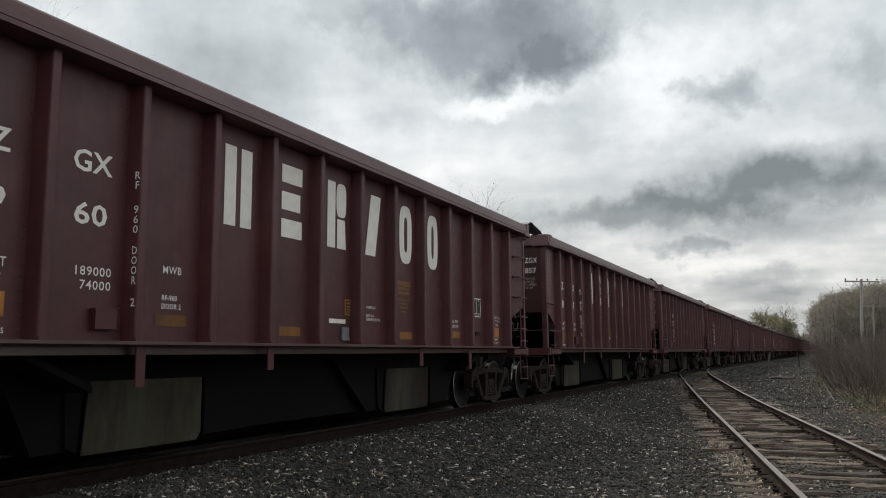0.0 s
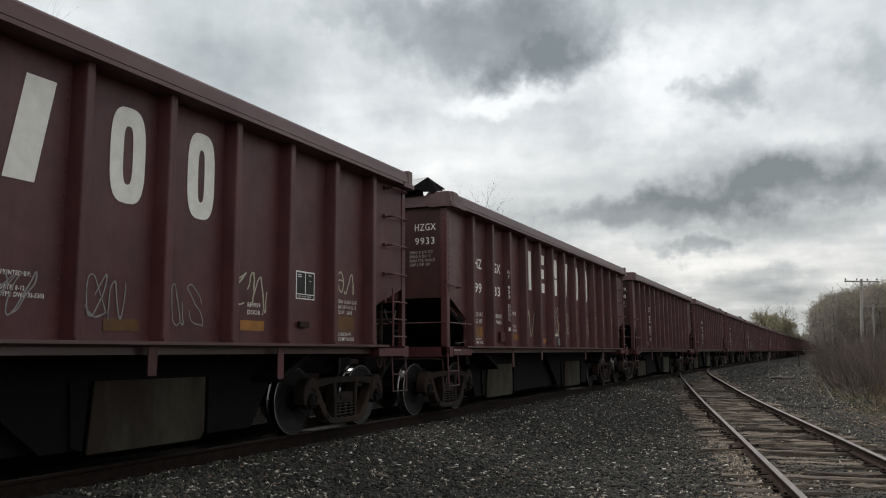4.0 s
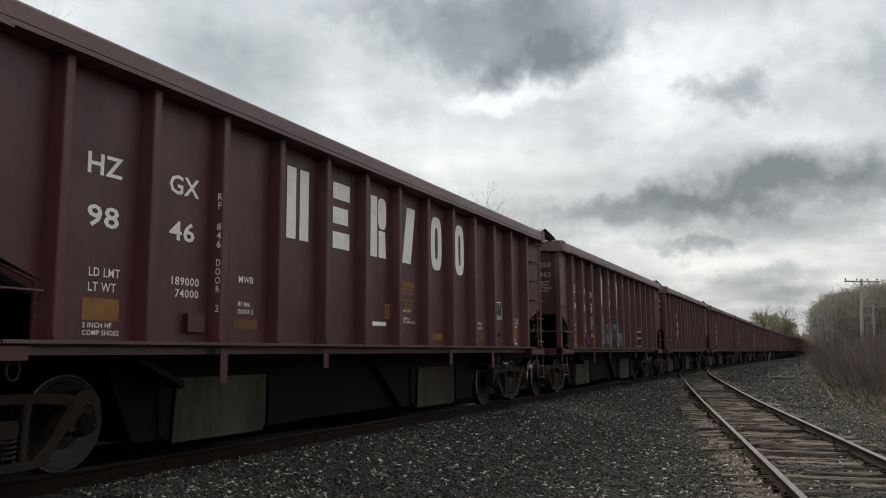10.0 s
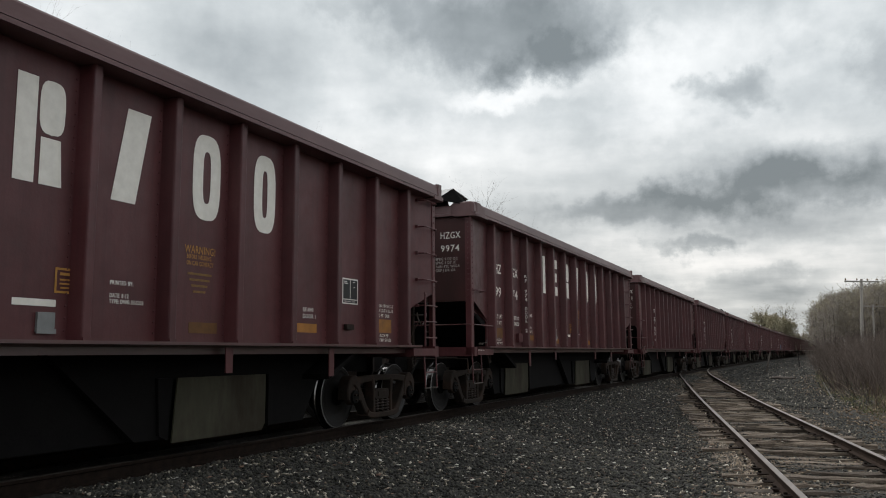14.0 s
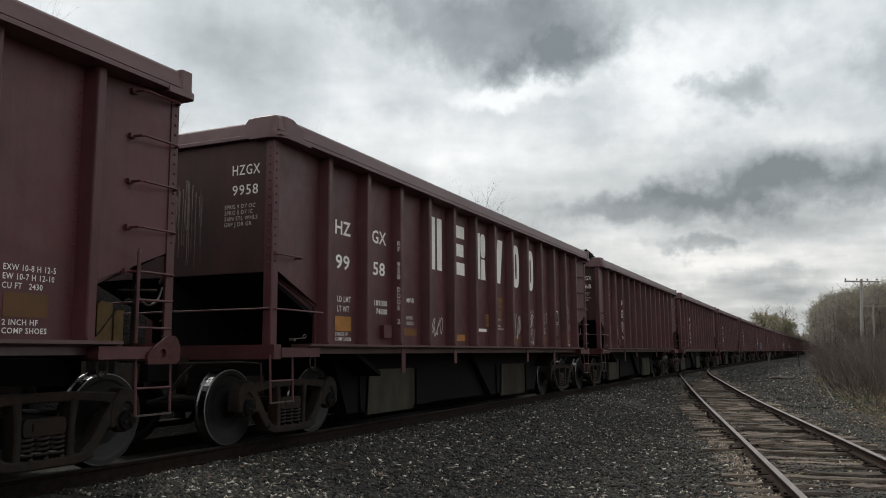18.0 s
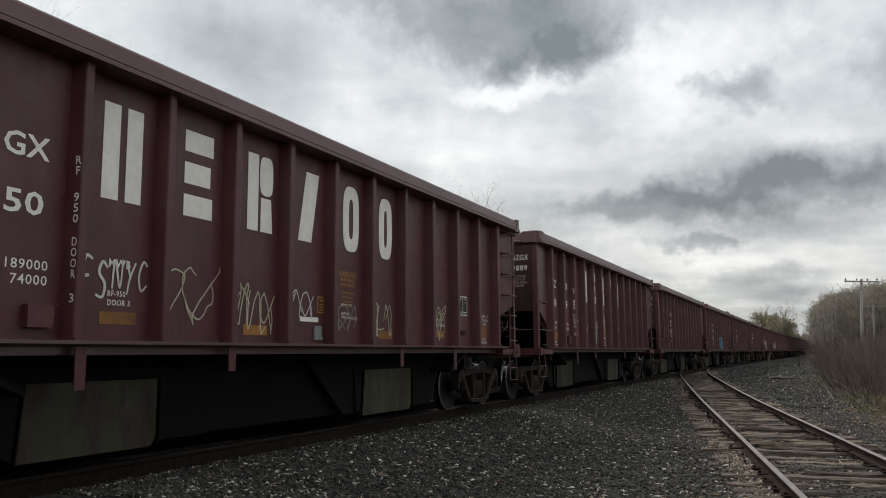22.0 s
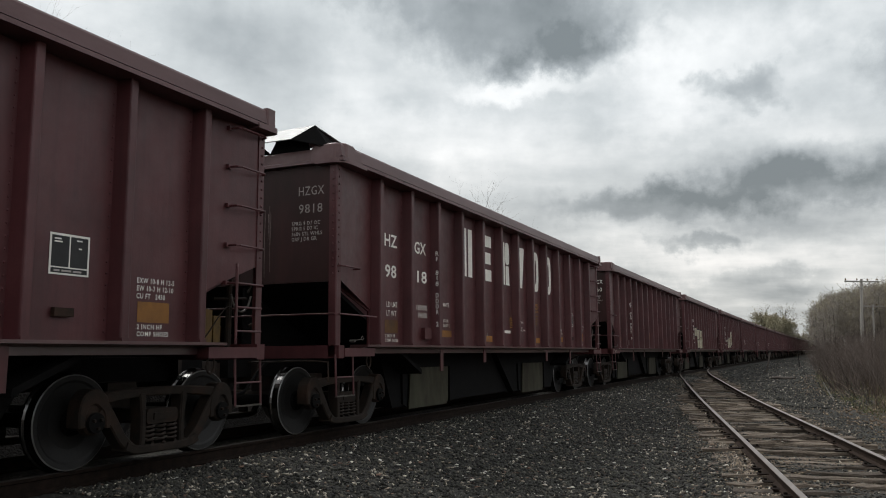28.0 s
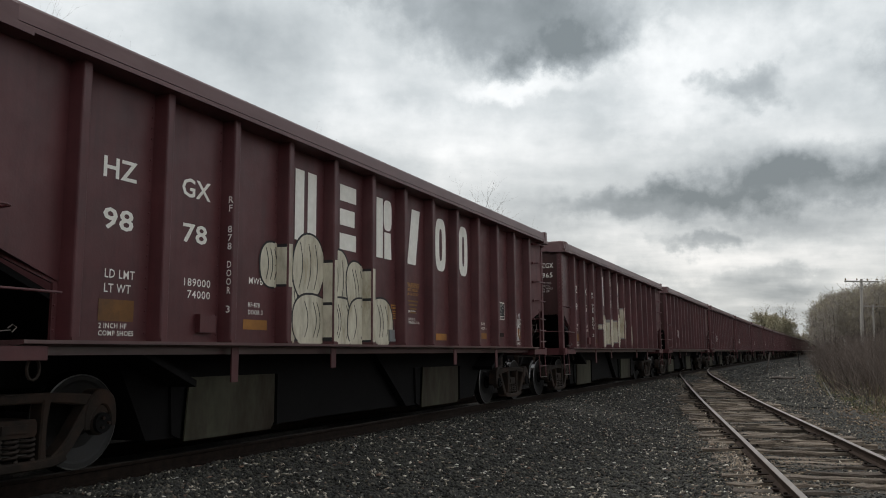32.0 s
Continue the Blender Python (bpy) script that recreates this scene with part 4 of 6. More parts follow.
SIDES = {s: side_sheet(s) for s in (1, -1)}
STAKE = {s: stake_mesh(s) for s in (1, -1)}
CHORDS = {s: chord_mesh(s) for s in (1, -1)}
SILLS = {s: sill_mesh(s) for s in (1, -1)}
END_SHEET, SLOPE, END_CHORD, CAP, POST, END_SILL = end_meshes()
# Added dark plate that closes the view through the end opening.
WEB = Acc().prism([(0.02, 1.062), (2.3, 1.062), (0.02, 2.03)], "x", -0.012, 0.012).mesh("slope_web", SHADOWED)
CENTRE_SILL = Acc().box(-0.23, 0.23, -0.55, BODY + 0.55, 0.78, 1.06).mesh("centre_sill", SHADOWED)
COUPLER = Acc().box(-0.1, 0.1, -0.83, -0.5, 0.76, 0.98).prism([(-0.16, -0.88), (0.12, -0.92), (0.17, -0.75), (0.1, -0.62), (-0.16, -0.64)], "z", 0.72, 1.0).mesh("coupler", COIL)
STRIKER = Acc().prism([(-0.3, 0.7), (0.3, 0.7), (0.34, 0.8), (0.34, 1.06), (-0.34, 1.06), (-0.34, 0.8)], "y", -0.06, -0.002).mesh("striker_plate", COIL)
RUNG = Acc().tube([(1.45, 0, 0), (OUT - 0.02, 0.02, 0), (OUT, 0.06, 0), (OUT, 0.46, 0), (OUT - 0.02, 0.50, 0), (1.50, 0.52, 0)], 0.013, 6).box(1.44, 1.505, -0.03, 0.03, -0.02, 0.028).mesh("ladder_rung", PAINT)
GRAB = Acc().tube([(1.50, 0, 0), (OUT - 0.01, 0.02, 0), (OUT + 0.015, 0.07, 0), (OUT + 0.015, 0.46, 0), (OUT - 0.01, 0.51, 0), (1.45, 0.53, 0)], 0.012, 6).mesh("grab_iron", PAINT)
STILE = Acc().tube([(OUT - 0.01, 0, 1.2), (OUT - 0.01, 0, 2.04), (OUT - 0.03, 0.02, 2.07)], 0.017, 6).mesh("ladder_stile", PAINT)
LOW_RUNG = Acc().tube([(OUT - 0.01, 0, 0), (OUT - 0.01, 0.44, 0)], 0.012, 6).mesh("ladder_rung", PAINT)
STEP = Acc().tube([(OUT - 0.06, 0.0, 1.08), (OUT - 0.04, 0.0, 0.53)], 0.014, 6).tube([(OUT - 0.06, 0.44, 1.08), (OUT - 0.04, 0.44, 0.53)], 0.014, 6).tube([(OUT - 0.04, 0.0, 0.78), (OUT - 0.04, 0.44, 0.78)], 0.011, 6).mesh("sill_step", PAINT)
TREAD_BAR = Acc().prism([(OUT - 0.055, 0.522), (OUT - 0.025, 0.522), (OUT - 0.025, 0.538), (OUT - 0.055, 0.538)], "y", -0.01, 0.45).mesh("step_tread", WORN)
HANDRAIL = Acc().tube([(1.53, -0.01, 1.62), (-1.53, -0.01, 1.62)], 0.012, 6).mesh("handrail", PAINT)
SIDE_RAIL = Acc().tube([(1.57, 0.05, 1.62), (1.55, 1.1, 1.615)], 0.012, 6).mesh("side_handrail", PAINT)


def hanger_mesh(low):
    return Acc().prism([(-0.055, low), (0.055, low), (0.06, 1.162), (-0.06, 1.162)], "x", OUT - 0.075, OUT - 0.06).mesh("hanger", PAINT)


HANGERS = [(3.37, hanger_mesh(0.79)), (5.37, hanger_mesh(0.91)), (9.38, hanger_mesh(0.89)), (11.43, hanger_mesh(0.80))]


def hopper_door(s):
    acc = Acc()
    acc.prism([(0.0, 0.155), (1.55, 0.155), (1.62, 0.24), (1.62, 0.84), (0.06, 0.84)], "x", s * 0.98, s * 1.0, 0)
    acc.prism([(1.64, 0.2), (1.74, 0.26), (1.74, 0.80), (1.64, 0.84)], "x", s * 0.90, s * 1.03, 1)
    acc.prism([(-0.16, 0.24), (-0.03, 0.18), (0.02, 0.84), (-0.2, 0.84)], "x", s * 0.70, s * 0.97, 1)
    return acc.mesh("hopper_door", PALE, SHADOWED)


DOOR = {s: hopper_door(s) for s in (1, -1)}
# Hopper bottoms, enlarged to shut out light beneath the body.
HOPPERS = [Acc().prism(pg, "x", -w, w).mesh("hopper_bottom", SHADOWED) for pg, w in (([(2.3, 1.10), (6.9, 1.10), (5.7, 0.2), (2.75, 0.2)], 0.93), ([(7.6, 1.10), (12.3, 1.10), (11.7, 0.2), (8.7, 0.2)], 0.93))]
# Added dark box that fills the shaded space between the hoppers.
DARK_FILLER = Acc().prism([(5.0, 1.102), (9.6, 1.102), (9.4, 0.2), (5.2, 0.2)], "x", -0.80, 0.80).mesh("door_gear_casing", SHADOWED)
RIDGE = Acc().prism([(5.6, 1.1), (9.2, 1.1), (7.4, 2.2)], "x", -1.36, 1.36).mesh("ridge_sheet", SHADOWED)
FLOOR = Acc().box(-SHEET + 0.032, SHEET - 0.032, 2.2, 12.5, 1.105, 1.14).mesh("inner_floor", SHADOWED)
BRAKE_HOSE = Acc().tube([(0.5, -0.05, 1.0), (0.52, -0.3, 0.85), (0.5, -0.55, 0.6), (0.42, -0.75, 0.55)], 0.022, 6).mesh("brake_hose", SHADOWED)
CUT_LEVER = Acc().tube([(0.2, -0.12, 0.98), (1.2, -0.1, 1.0), (1.5, -0.1, 0.98), (1.52, -0.12, 0.72)], 0.012, 6).mesh("uncoupling_lever", FRAME)
BOX_BRACKET = Acc().prism([(0, 0), (0.25, 0), (0.25, 0.16), (0.22, 0.19), (0, 0.19)], "x", SHEET + 0.002, SHEET + 0.07).mesh("door_latch_box", PAINT)
SMALL_PLATE = Acc().box(SHEET + 0.002, SHEET + 0.05, 0, 0.2, 0, 0.075).mesh("card_holder", FRAME)
VALVE = Acc().tube([(1.52, 0.42, 1.26), (1.60, 0.42, 1.26)], 0.02, 8).tube([(1.59, 0.42, 1.27), (1.61, 0.60, 1.285)], 0.006, 6).tube([(1.60, 0.62, 1.27), (1.60, 0.66, 1.31), (1.60, 0.62, 1.33), (1.60, 0.58, 1.30)], 0.006, 5).mesh("retainer_valve", WORN)
AIR_PIPE = Acc().tube(curve_through([(1.45, 13.82, 1.23), (1.47, 13.9, 1.33), (1.5, 14.02, 1.50), (1.52, 14.12, 1.60), (1.52, 14.2, 1.58), (1.5, 14.26, 1.50)]), 0.007, 6).mesh("air_pipe", FRAME)
BENT_PIPE = Acc().tube(curve_through([(1.3, 14.75, 1.8), (1.36, 14.8, 1.95), (1.42, 14.8, 1.8), (1.4, 14.8, 1.5), (1.3, 14.78, 1.42)]), 0.013, 6).mesh("air_pipe", FRAME)
HOSE_LOOP = Acc().tube(curve_through([(1.34, 14.40, 1.76), (1.35, 14.44, 1.64), (1.36, 14.55, 1.57), (1.36, 14.67, 1.63), (1.35, 14.74, 1.76)]), 0.012, 6).mesh("air_hose", WORN)
RISER = Acc().tube([(1.18, 14.56, 1.1), (1.18, 14.56, 2.0)], 0.035, 8).tube([(1.10, 14.40, 1.72), (1.30, 14.72, 1.73)], 0.016, 6).mesh("air_pipe", FRAME)
AIR_TANK = Acc().prism([(14.08, 1.166), (14.26, 1.166), (14.26, 1.58), (14.12, 1.60), (14.08, 1.56)], "x", 1.06, 1.20).prism([(14.285, 1.166), (14.40, 1.166), (14.40, 1.52), (14.285, 1.52)], "x", 1.06, 1.20).mesh("brake_valve_box", OCHRE)
def bracket_mesh():
    """A towing plate with a slanted shoulder and a round hole, welded over the end of the sill."""
    acc, n = Acc(), 20
    out = [(-0.21, 0.0), (0.16, 0.0), (0.21, 0.03), (0.21, 0.17), (0.15, 0.27), (0.04, 0.27), (-0.21, 0.10)]
    ring = []
    for i in range(n):   # the outline, met by rays from the hole's middle
        t = i * len(out) / n
        a, b = out[int(t)], out[(int(t) + 1) % len(out)]
        ring.append((a[0] + (b[0] - a[0]) * (t % 1), a[1] + (b[1] - a[1]) * (t % 1)))
    hole = [(-0.02 + 0.045 * math.cos(math.atan2(z - 0.10, y + 0.02)), 0.10 + 0.045 * math.sin(math.atan2(z - 0.10, y + 0.02))) for y, z in ring]
    acc.v = [(x, y, z) for x in (0.0, 0.03) for loop in (ring, hole) for y, z in loop]
    for i in range(n):
        k = (i + 1) % n
        acc.f += [(2 * n + i, 2 * n + k, 3 * n + k, 3 * n + i), (i, k, 2 * n + k, 2 * n + i), (n + i, 3 * n + i, 3 * n + k, n + k), (i, n + i, n + k, k)]
        acc.mi += [0, 0, 0, 0]
    return acc.mesh("towing_plate", LUG)


LUG_MESH = bracket_mesh()
LUGGED = {3: (1,), 4: (0, 1), 10: (0, 1), 13: (0, 1)}   # which ends of which cars carry a towing plate
TOWING_LOOP = Acc().tube([(OUT - 0.06, 0.86 + 0.06 * math.cos(a), 0.98 + 0.09 * math.sin(a)) for a in np.linspace(0, 2 * math.pi, 13)], 0.013, 6).mesh("roping_loop", FRAME)


def flap_mesh(seed):
    """A loose bent lid over the end of the body: a slope that faces the sky, a folded end and its stays."""
    rnd = random.Random(seed)
    j = rnd.uniform(-0.03, 0.03)
    acc = Acc()

    def plate(pts, mat, t=0.012):
        a = [Vector(p) for p in pts]
        n = (a[1] - a[0]).cross(a[2] - a[0]).normalized() * t
        k = len(a)
        acc.add(a + [p - n for p in a], [tuple(range(k)), tuple(range(k, 2 * k))[::-1]] + [(i, (i + 1) % k, k + (i + 1) % k, k + i)[::-1] for i in range(k)], mat)

    a, b, c, d = (0.12, -0.28, 4.02 + j), (0.98, -0.28, 4.02 + j), (1.22, -0.06, 4.24 + j), (0.36, -0.06, 4.22 + j)
    plate([a, b, c, d], 0)
    # folded end and stays carry their shade as near-black; the slopes stay pale
    plate([b, (1.44, -0.02, 3.905), (1.50, 0.20, 3.905), c], 1)
    plate([d, c, (1.30, 0.50, 4.10), (0.40, 0.50, 4.08)], 0)
    plate([(0.42, 0.0, 3.90), (1.10, 0.0, 3.90), (1.06, -0.02, 4.10), (0.55, -0.02, 4.08)], 1)
    plate([(0.22, -0.05, 3.90), (0.44, 0.01, 3.90), (0.36, -0.2, 4.03), (0.16, -0.26, 4.02)], 1)
    return acc.mesh("bent_lid", GALV, SHADOWED)


FLAPS = [flap_mesh(s) for s in (1, 2, 3)]
POCKET = Acc().box(SHEET + 0.003, SHEET + 0.03, 0, 0.17, 0, 0.17).box(SHEET + 0.03, SHEET + 0.04, -0.01, 0.18, -0.01, 0.03).mesh("card_pocket", GALV)


def streak_mesh(seed):
    rnd, acc = random.Random(seed), Acc()
    for i in range(16):
        x, top, low = 0.02 + rnd.random() * 0.42, rnd.uniform(3.0, 3.35), rnd.uniform(2.15, 2.7)
        w = rnd.uniform(0.006, 0.018)
        pts = [(x + rnd.uniform(-0.006, 0.006), top + (low - top) * k / 5) for k in range(6)]
        acc.add([(px - w * (1 - 0.12 * k) * rnd.uniform(0.3, 1), 0.027, z) for k, (px, z) in enumerate(pts)] + [(px + w * (1 - 0.12 * k) * rnd.uniform(0.3, 1), 0.027, z) for k, (px, z) in enumerate(pts)], [(k, 6 + k, 7 + k, k + 1) for k in range(5)])
    return acc.mesh("mineral_streaks", SALT)


STREAKS = [streak_mesh(71 + q) for q in range(3)]


def mirrored(me, along):
    """A mirror image of a mesh across the car's middle (y) or its centre line (x)."""
    out = me.copy()
    n = len(out.vertices)
    co = np.empty(n * 3)
    out.vertices.foreach_get("co", co)
    co = co.reshape(-1, 3)
    if along == "y":
        co[:, 1] = BODY - co[:, 1]
    else:
        co[:, 0] = -co[:, 0]
    out.vertices.foreach_set("co", co.ravel())
    out.flip_normals()
    return out


END_CAP = Acc().prism([(1.44, -0.052), (OUT + 0.025, -0.052), (OUT + 0.04, -0.03), (OUT + 0.04, 0.09), (OUT + 0.025, 0.11), (1.44, 0.11)], "z", 3.692, 3.945).prism([(1.40, -0.075), (OUT + 0.03, -0.07), (OUT + 0.065, -0.045), (OUT + 0.075, 0.0), (OUT + 0.066, 0.30), (1.40, 0.30)], "z", 3.66, 3.722).mesh("corner_cap", CHORD)
FAR_END = {k: mirrored(m, "y") for k, m in (("end_sheet", END_SHEET), ("slope_sheet", SLOPE), ("end_chord", END_CHORD), ("corner_cap", END_CAP), ("corner_post", POST), ("end_sill", END_SILL), ("coupler", COUPLER), ("striker_plate", STRIKER), ("handrail", HANDRAIL), ("roping_loop", TOWING_LOOP), ("slope_web", WEB))}
NEAR_END = {"end_sheet": END_SHEET, "slope_sheet": SLOPE, "end_chord": END_CHORD, "corner_cap": CAP, "corner_post": POST, "end_sill": END_SILL, "coupler": COUPLER, "striker_plate": STRIKER, "handrail": HANDRAIL, "roping_loop": TOWING_LOOP, "slope_web": WEB}
LEFT_CAP = {True: mirrored(CAP, "x"), False: mirrored(FAR_END["corner_cap"], "x")}
LEFT_POST = {True: mirrored(POST, "x"), False: mirrored(FAR_END["corner_post"], "x")}


def hopper_body(near):
    """The unlettered car. Cars that never come close carry only the larger parts."""
    car = new("hopper_car")
    for s in (1, -1):
        part("side_sheet", SIDES[s], car)
        part("top_chord", CHORDS[s], car, "paler blotched top rim")
        part("side_sill", SILLS[s], car)
        for y in STAKES:
            if s > 0 or near:
                part("stake", STAKE[s], car, "", pose(0, y, 0))
        for y in (3.24, 9.16):
            if s > 0 or near:
                part("hopper_door", DOOR[s], car, "dusty pale green discharge door", pose(0, y, 0))
    for first, ends in ((True, NEAR_END), (False, FAR_END)):
        for name, me in ends.items():
            if near or name not in ("handrail", "roping_loop"):
                part(name, me, car)
        part("corner_cap", LEFT_CAP[first], car)
        part("corner_post", LEFT_POST[first], car)
    for me in HOPPERS:
        part("hopper_bottom", me, car)
    part("door_gear_casing", DARK_FILLER, car)
    part("ridge_sheet", RIDGE, car)
    part("inner_floor", FLOOR, car)
    part("centre_sill", CENTRE_SILL, car)
    for y, me in HANGERS:
        part("hanger", me, car, "", pose(0, y, 0))
    for y in TRUCK_AT:
        truck(car, y, near)
    for z in (3.16, 2.72, 2.28, 1.86):
        part("ladder_rung", RUNG, car, "", pose(0, 14.13, z))
    if near:
        part("ladder_rung", RUNG, car, "", pose(0, 14.13, 3.60))
        part("ladder_stile", STILE, car, "", pose(0, 14.16, 0))
        for z in (1.60, 1.34):
            part("ladder_rung", LOW_RUNG, car, "", pose(0, 14.16, z))
        part("grab_iron", GRAB, car, "", pose(0, 0.02, 2.26))
        part("side_handrail", SIDE_RAIL, car)
        for y in (14.22, -0.02):
            part("step_tread", TREAD_BAR, part("sill_step", STEP, car, "", pose(0, y, 0)), "bare worn step")
        part("brake_hose", BRAKE_HOSE, car)
        part("uncoupling_lever", CUT_LEVER, car)
        part("door_latch_box", BOX_BRACKET, car, "", pose(0, 2.90, 1.32))
        part("card_holder", SMALL_PLATE, car, "", pose(0, 11.98, 1.42))
        part("retainer_valve", VALVE, car)
        part("air_pipe", AIR_PIPE, car)
        part("air_pipe", BENT_PIPE, car)
        part("air_pipe", RISER, car)
        part("air_hose", HOSE_LOOP, car, "pale looped air hose")
        part("brake_valve_box", AIR_TANK, car, "dirty yellow brake valve casing")
    return car


def letter_car(car, k):
    """Stencils and patches on the side that is seen, and on the leading end."""
    x = SHEET + 0.004
    rnd = random.Random(40 + k)
    side, column, end = keys_of(k)
    for key, y, z in side:
        sill = key[0].startswith("RETAINER")
        written(key, car, letter_at(OUT - 0.006 if sill else x, seat(y), z))
    tilt = Matrix.Translation((1.522, STAKES[2] - 0.0575, 0)) @ pose(0, 0, 0, 0, 0, 8.3)
    for key, z in column:   # down the flank of the third stake
        written(key, car, tilt @ Matrix.Translation((0, 0, z)))
    for key, px, pz in end:
        written(key, car, Matrix.Translation((px, 0.026, pz)))
    shift = -1.03 if k == 13 else 0.0
    for shape, y in zip(MARK_MESHES, MARK_AT):
        for me in shape:
            part("painted_mark", me, car, "large white painted mark", Matrix.Translation((x, seat(y + shift), 2.53)))
    for y, z, me in ((1.53, 1.40, PATCH), (3.6, 1.37, LOW_PATCH), (5.66, 1.31, LOW_PATCH), (8.84, 1.31, LOW_PATCH), (10.80, 1.36, LOW_PATCH), (12.90, 1.40, PATCH)):
        if y != 5.66 or rnd.random() < 0.7:
            part("orange_patch", me, car, "orange paint patch", Matrix.Translation((x, seat(y), z)))
    part("stencil_box", STENCIL_BOX, car, "black and white stencil panel", Matrix.Translation((x, seat(11.88), 1.78)))
    part("label_plate", LABEL_PLATE, car, "", Matrix.Translation((x, seat(6.78), 1.50)))
    part("notice", NOTICE, car, "", Matrix.Translation((x, seat(7.18), 1.62)))
    if WARN_AT.get(k, 1):
        part("painted_text", BARS3, car, "", Matrix.Translation((x, seat(WARN_AT.get(k, 7.76) - 0.03), 1.92)))
    if k in (0, 3, 5, 8, 13, 14, 15, 16, 19):
        part("card_pocket", POCKET, car, "small pale metal card pocket", pose(0, 7.12 + rnd.uniform(-0.05, 0.05), 1.28))
    if rnd.random() < 0.75:
        tagged(part("mineral_streaks", STREAKS[k % 3], car), "pale mineral streaks run down the end", "", "", "stuff")
    for e in LUGGED.get(k, ()):
        part("towing_plate", LUG_MESH, car, "red steel plate with a round hole", pose(OUT - 0.008, LUG_AT[e], 1.0))
    if k in FLAPPED:
        part("bent_lid", FLAPS[k % 3], car, "bent bare-metal lid standing up")


# -- sprayed tags and pieces on the side sheets --
SPRAY = {n: surface(n + "_spray_paint", a, b, 0.6, 0, 14, 0.03) for n, a, b in (("white", (0.50, 0.50, 0.48), (0.66, 0.66, 0.63)), ("cream", (0.36, 0.34, 0.24), (0.52, 0.49, 0.36)), ("grey", (0.16, 0.15, 0.15), (0.30, 0.29, 0.28)), ("black", (0.008, 0.008, 0.009), (0.02, 0.02, 0.02)), ("blue", (0.035, 0.14, 0.24), (0.06, 0.20, 0.32)), ("pale", (0.46, 0.45, 0.38), (0.60, 0.59, 0.50)))}


def ribbon(acc, pts, width, lift=0.0, mat=0):
    n, vs = len(pts), []
    for i, (y, z) in enumerate(pts):
        a, b = pts[max(i - 1, 0)], pts[min(i + 1, n - 1)]
        d = math.hypot(b[0] - a[0], b[1] - a[1]) or 1e-6
        w = width * (0.75 + 0.25 * math.sin(math.pi * min(1, (i + 1) / n * 1.1)))
        ny, nz = -(b[1] - a[1]) / d * w / 2, (b[0] - a[0]) / d * w / 2
        vs += [(lift, y + ny, z + nz), (lift, y - ny, z - nz)]
    acc.add(vs, [(2 * i, 2 * i + 1, 2 * i + 3, 2 * i + 2) for i in range(n - 1)], mat)


def tag_mesh(seed, w, h, glyphs, stroke, ink):
    """A quick spray tag: loops, hooks and slanted stems that spell nothing."""
    rnd, acc = random.Random(seed), Acc()
    lean = rnd.uniform(0.05, 0.25)
    for g in range(glyphs):
        gw = 1.15 * w / glyphs
        y0 = w * g / glyphs
        rise = rnd.uniform(-0.08, 0.12) * h
        fy, fz = rnd.choice(((1, 2), (2, 3), (1, 3), (3, 2)))
        p, q, turn = rnd.uniform(0, 6.28), rnd.uniform(0, 6.28), rnd.uniform(2.4, 3.6)
        runs = [[(y0 + gw * (0.5 + 0.44 * math.sin(fy * turn * k / 14 + p) + 0.25 * (k / 14 - 0.5)), h * (0.48 + 0.46 * math.sin(fz * turn * k / 14 + q))) for k in range(15)]]
        if rnd.random() < 0.5:
            runs.append([(y0 + gw * 0.1, h * rnd.uniform(0.0, 1.0)), (y0 + gw * 0.5, h * rnd.uniform(0.0, 1.0)), (y0 + gw * 1.0, h * rnd.uniform(-0.1, 0.9))])
        for run in runs:
            ribbon(acc, curve_through([(y + lean * z + rnd.uniform(-0.02, 0.02) * w, z + rise + rnd.uniform(-0.04, 0.04) * h) for y, z in run], 6), stroke * 0.8)
    return acc.mesh("spray_tag", SPRAY[ink])


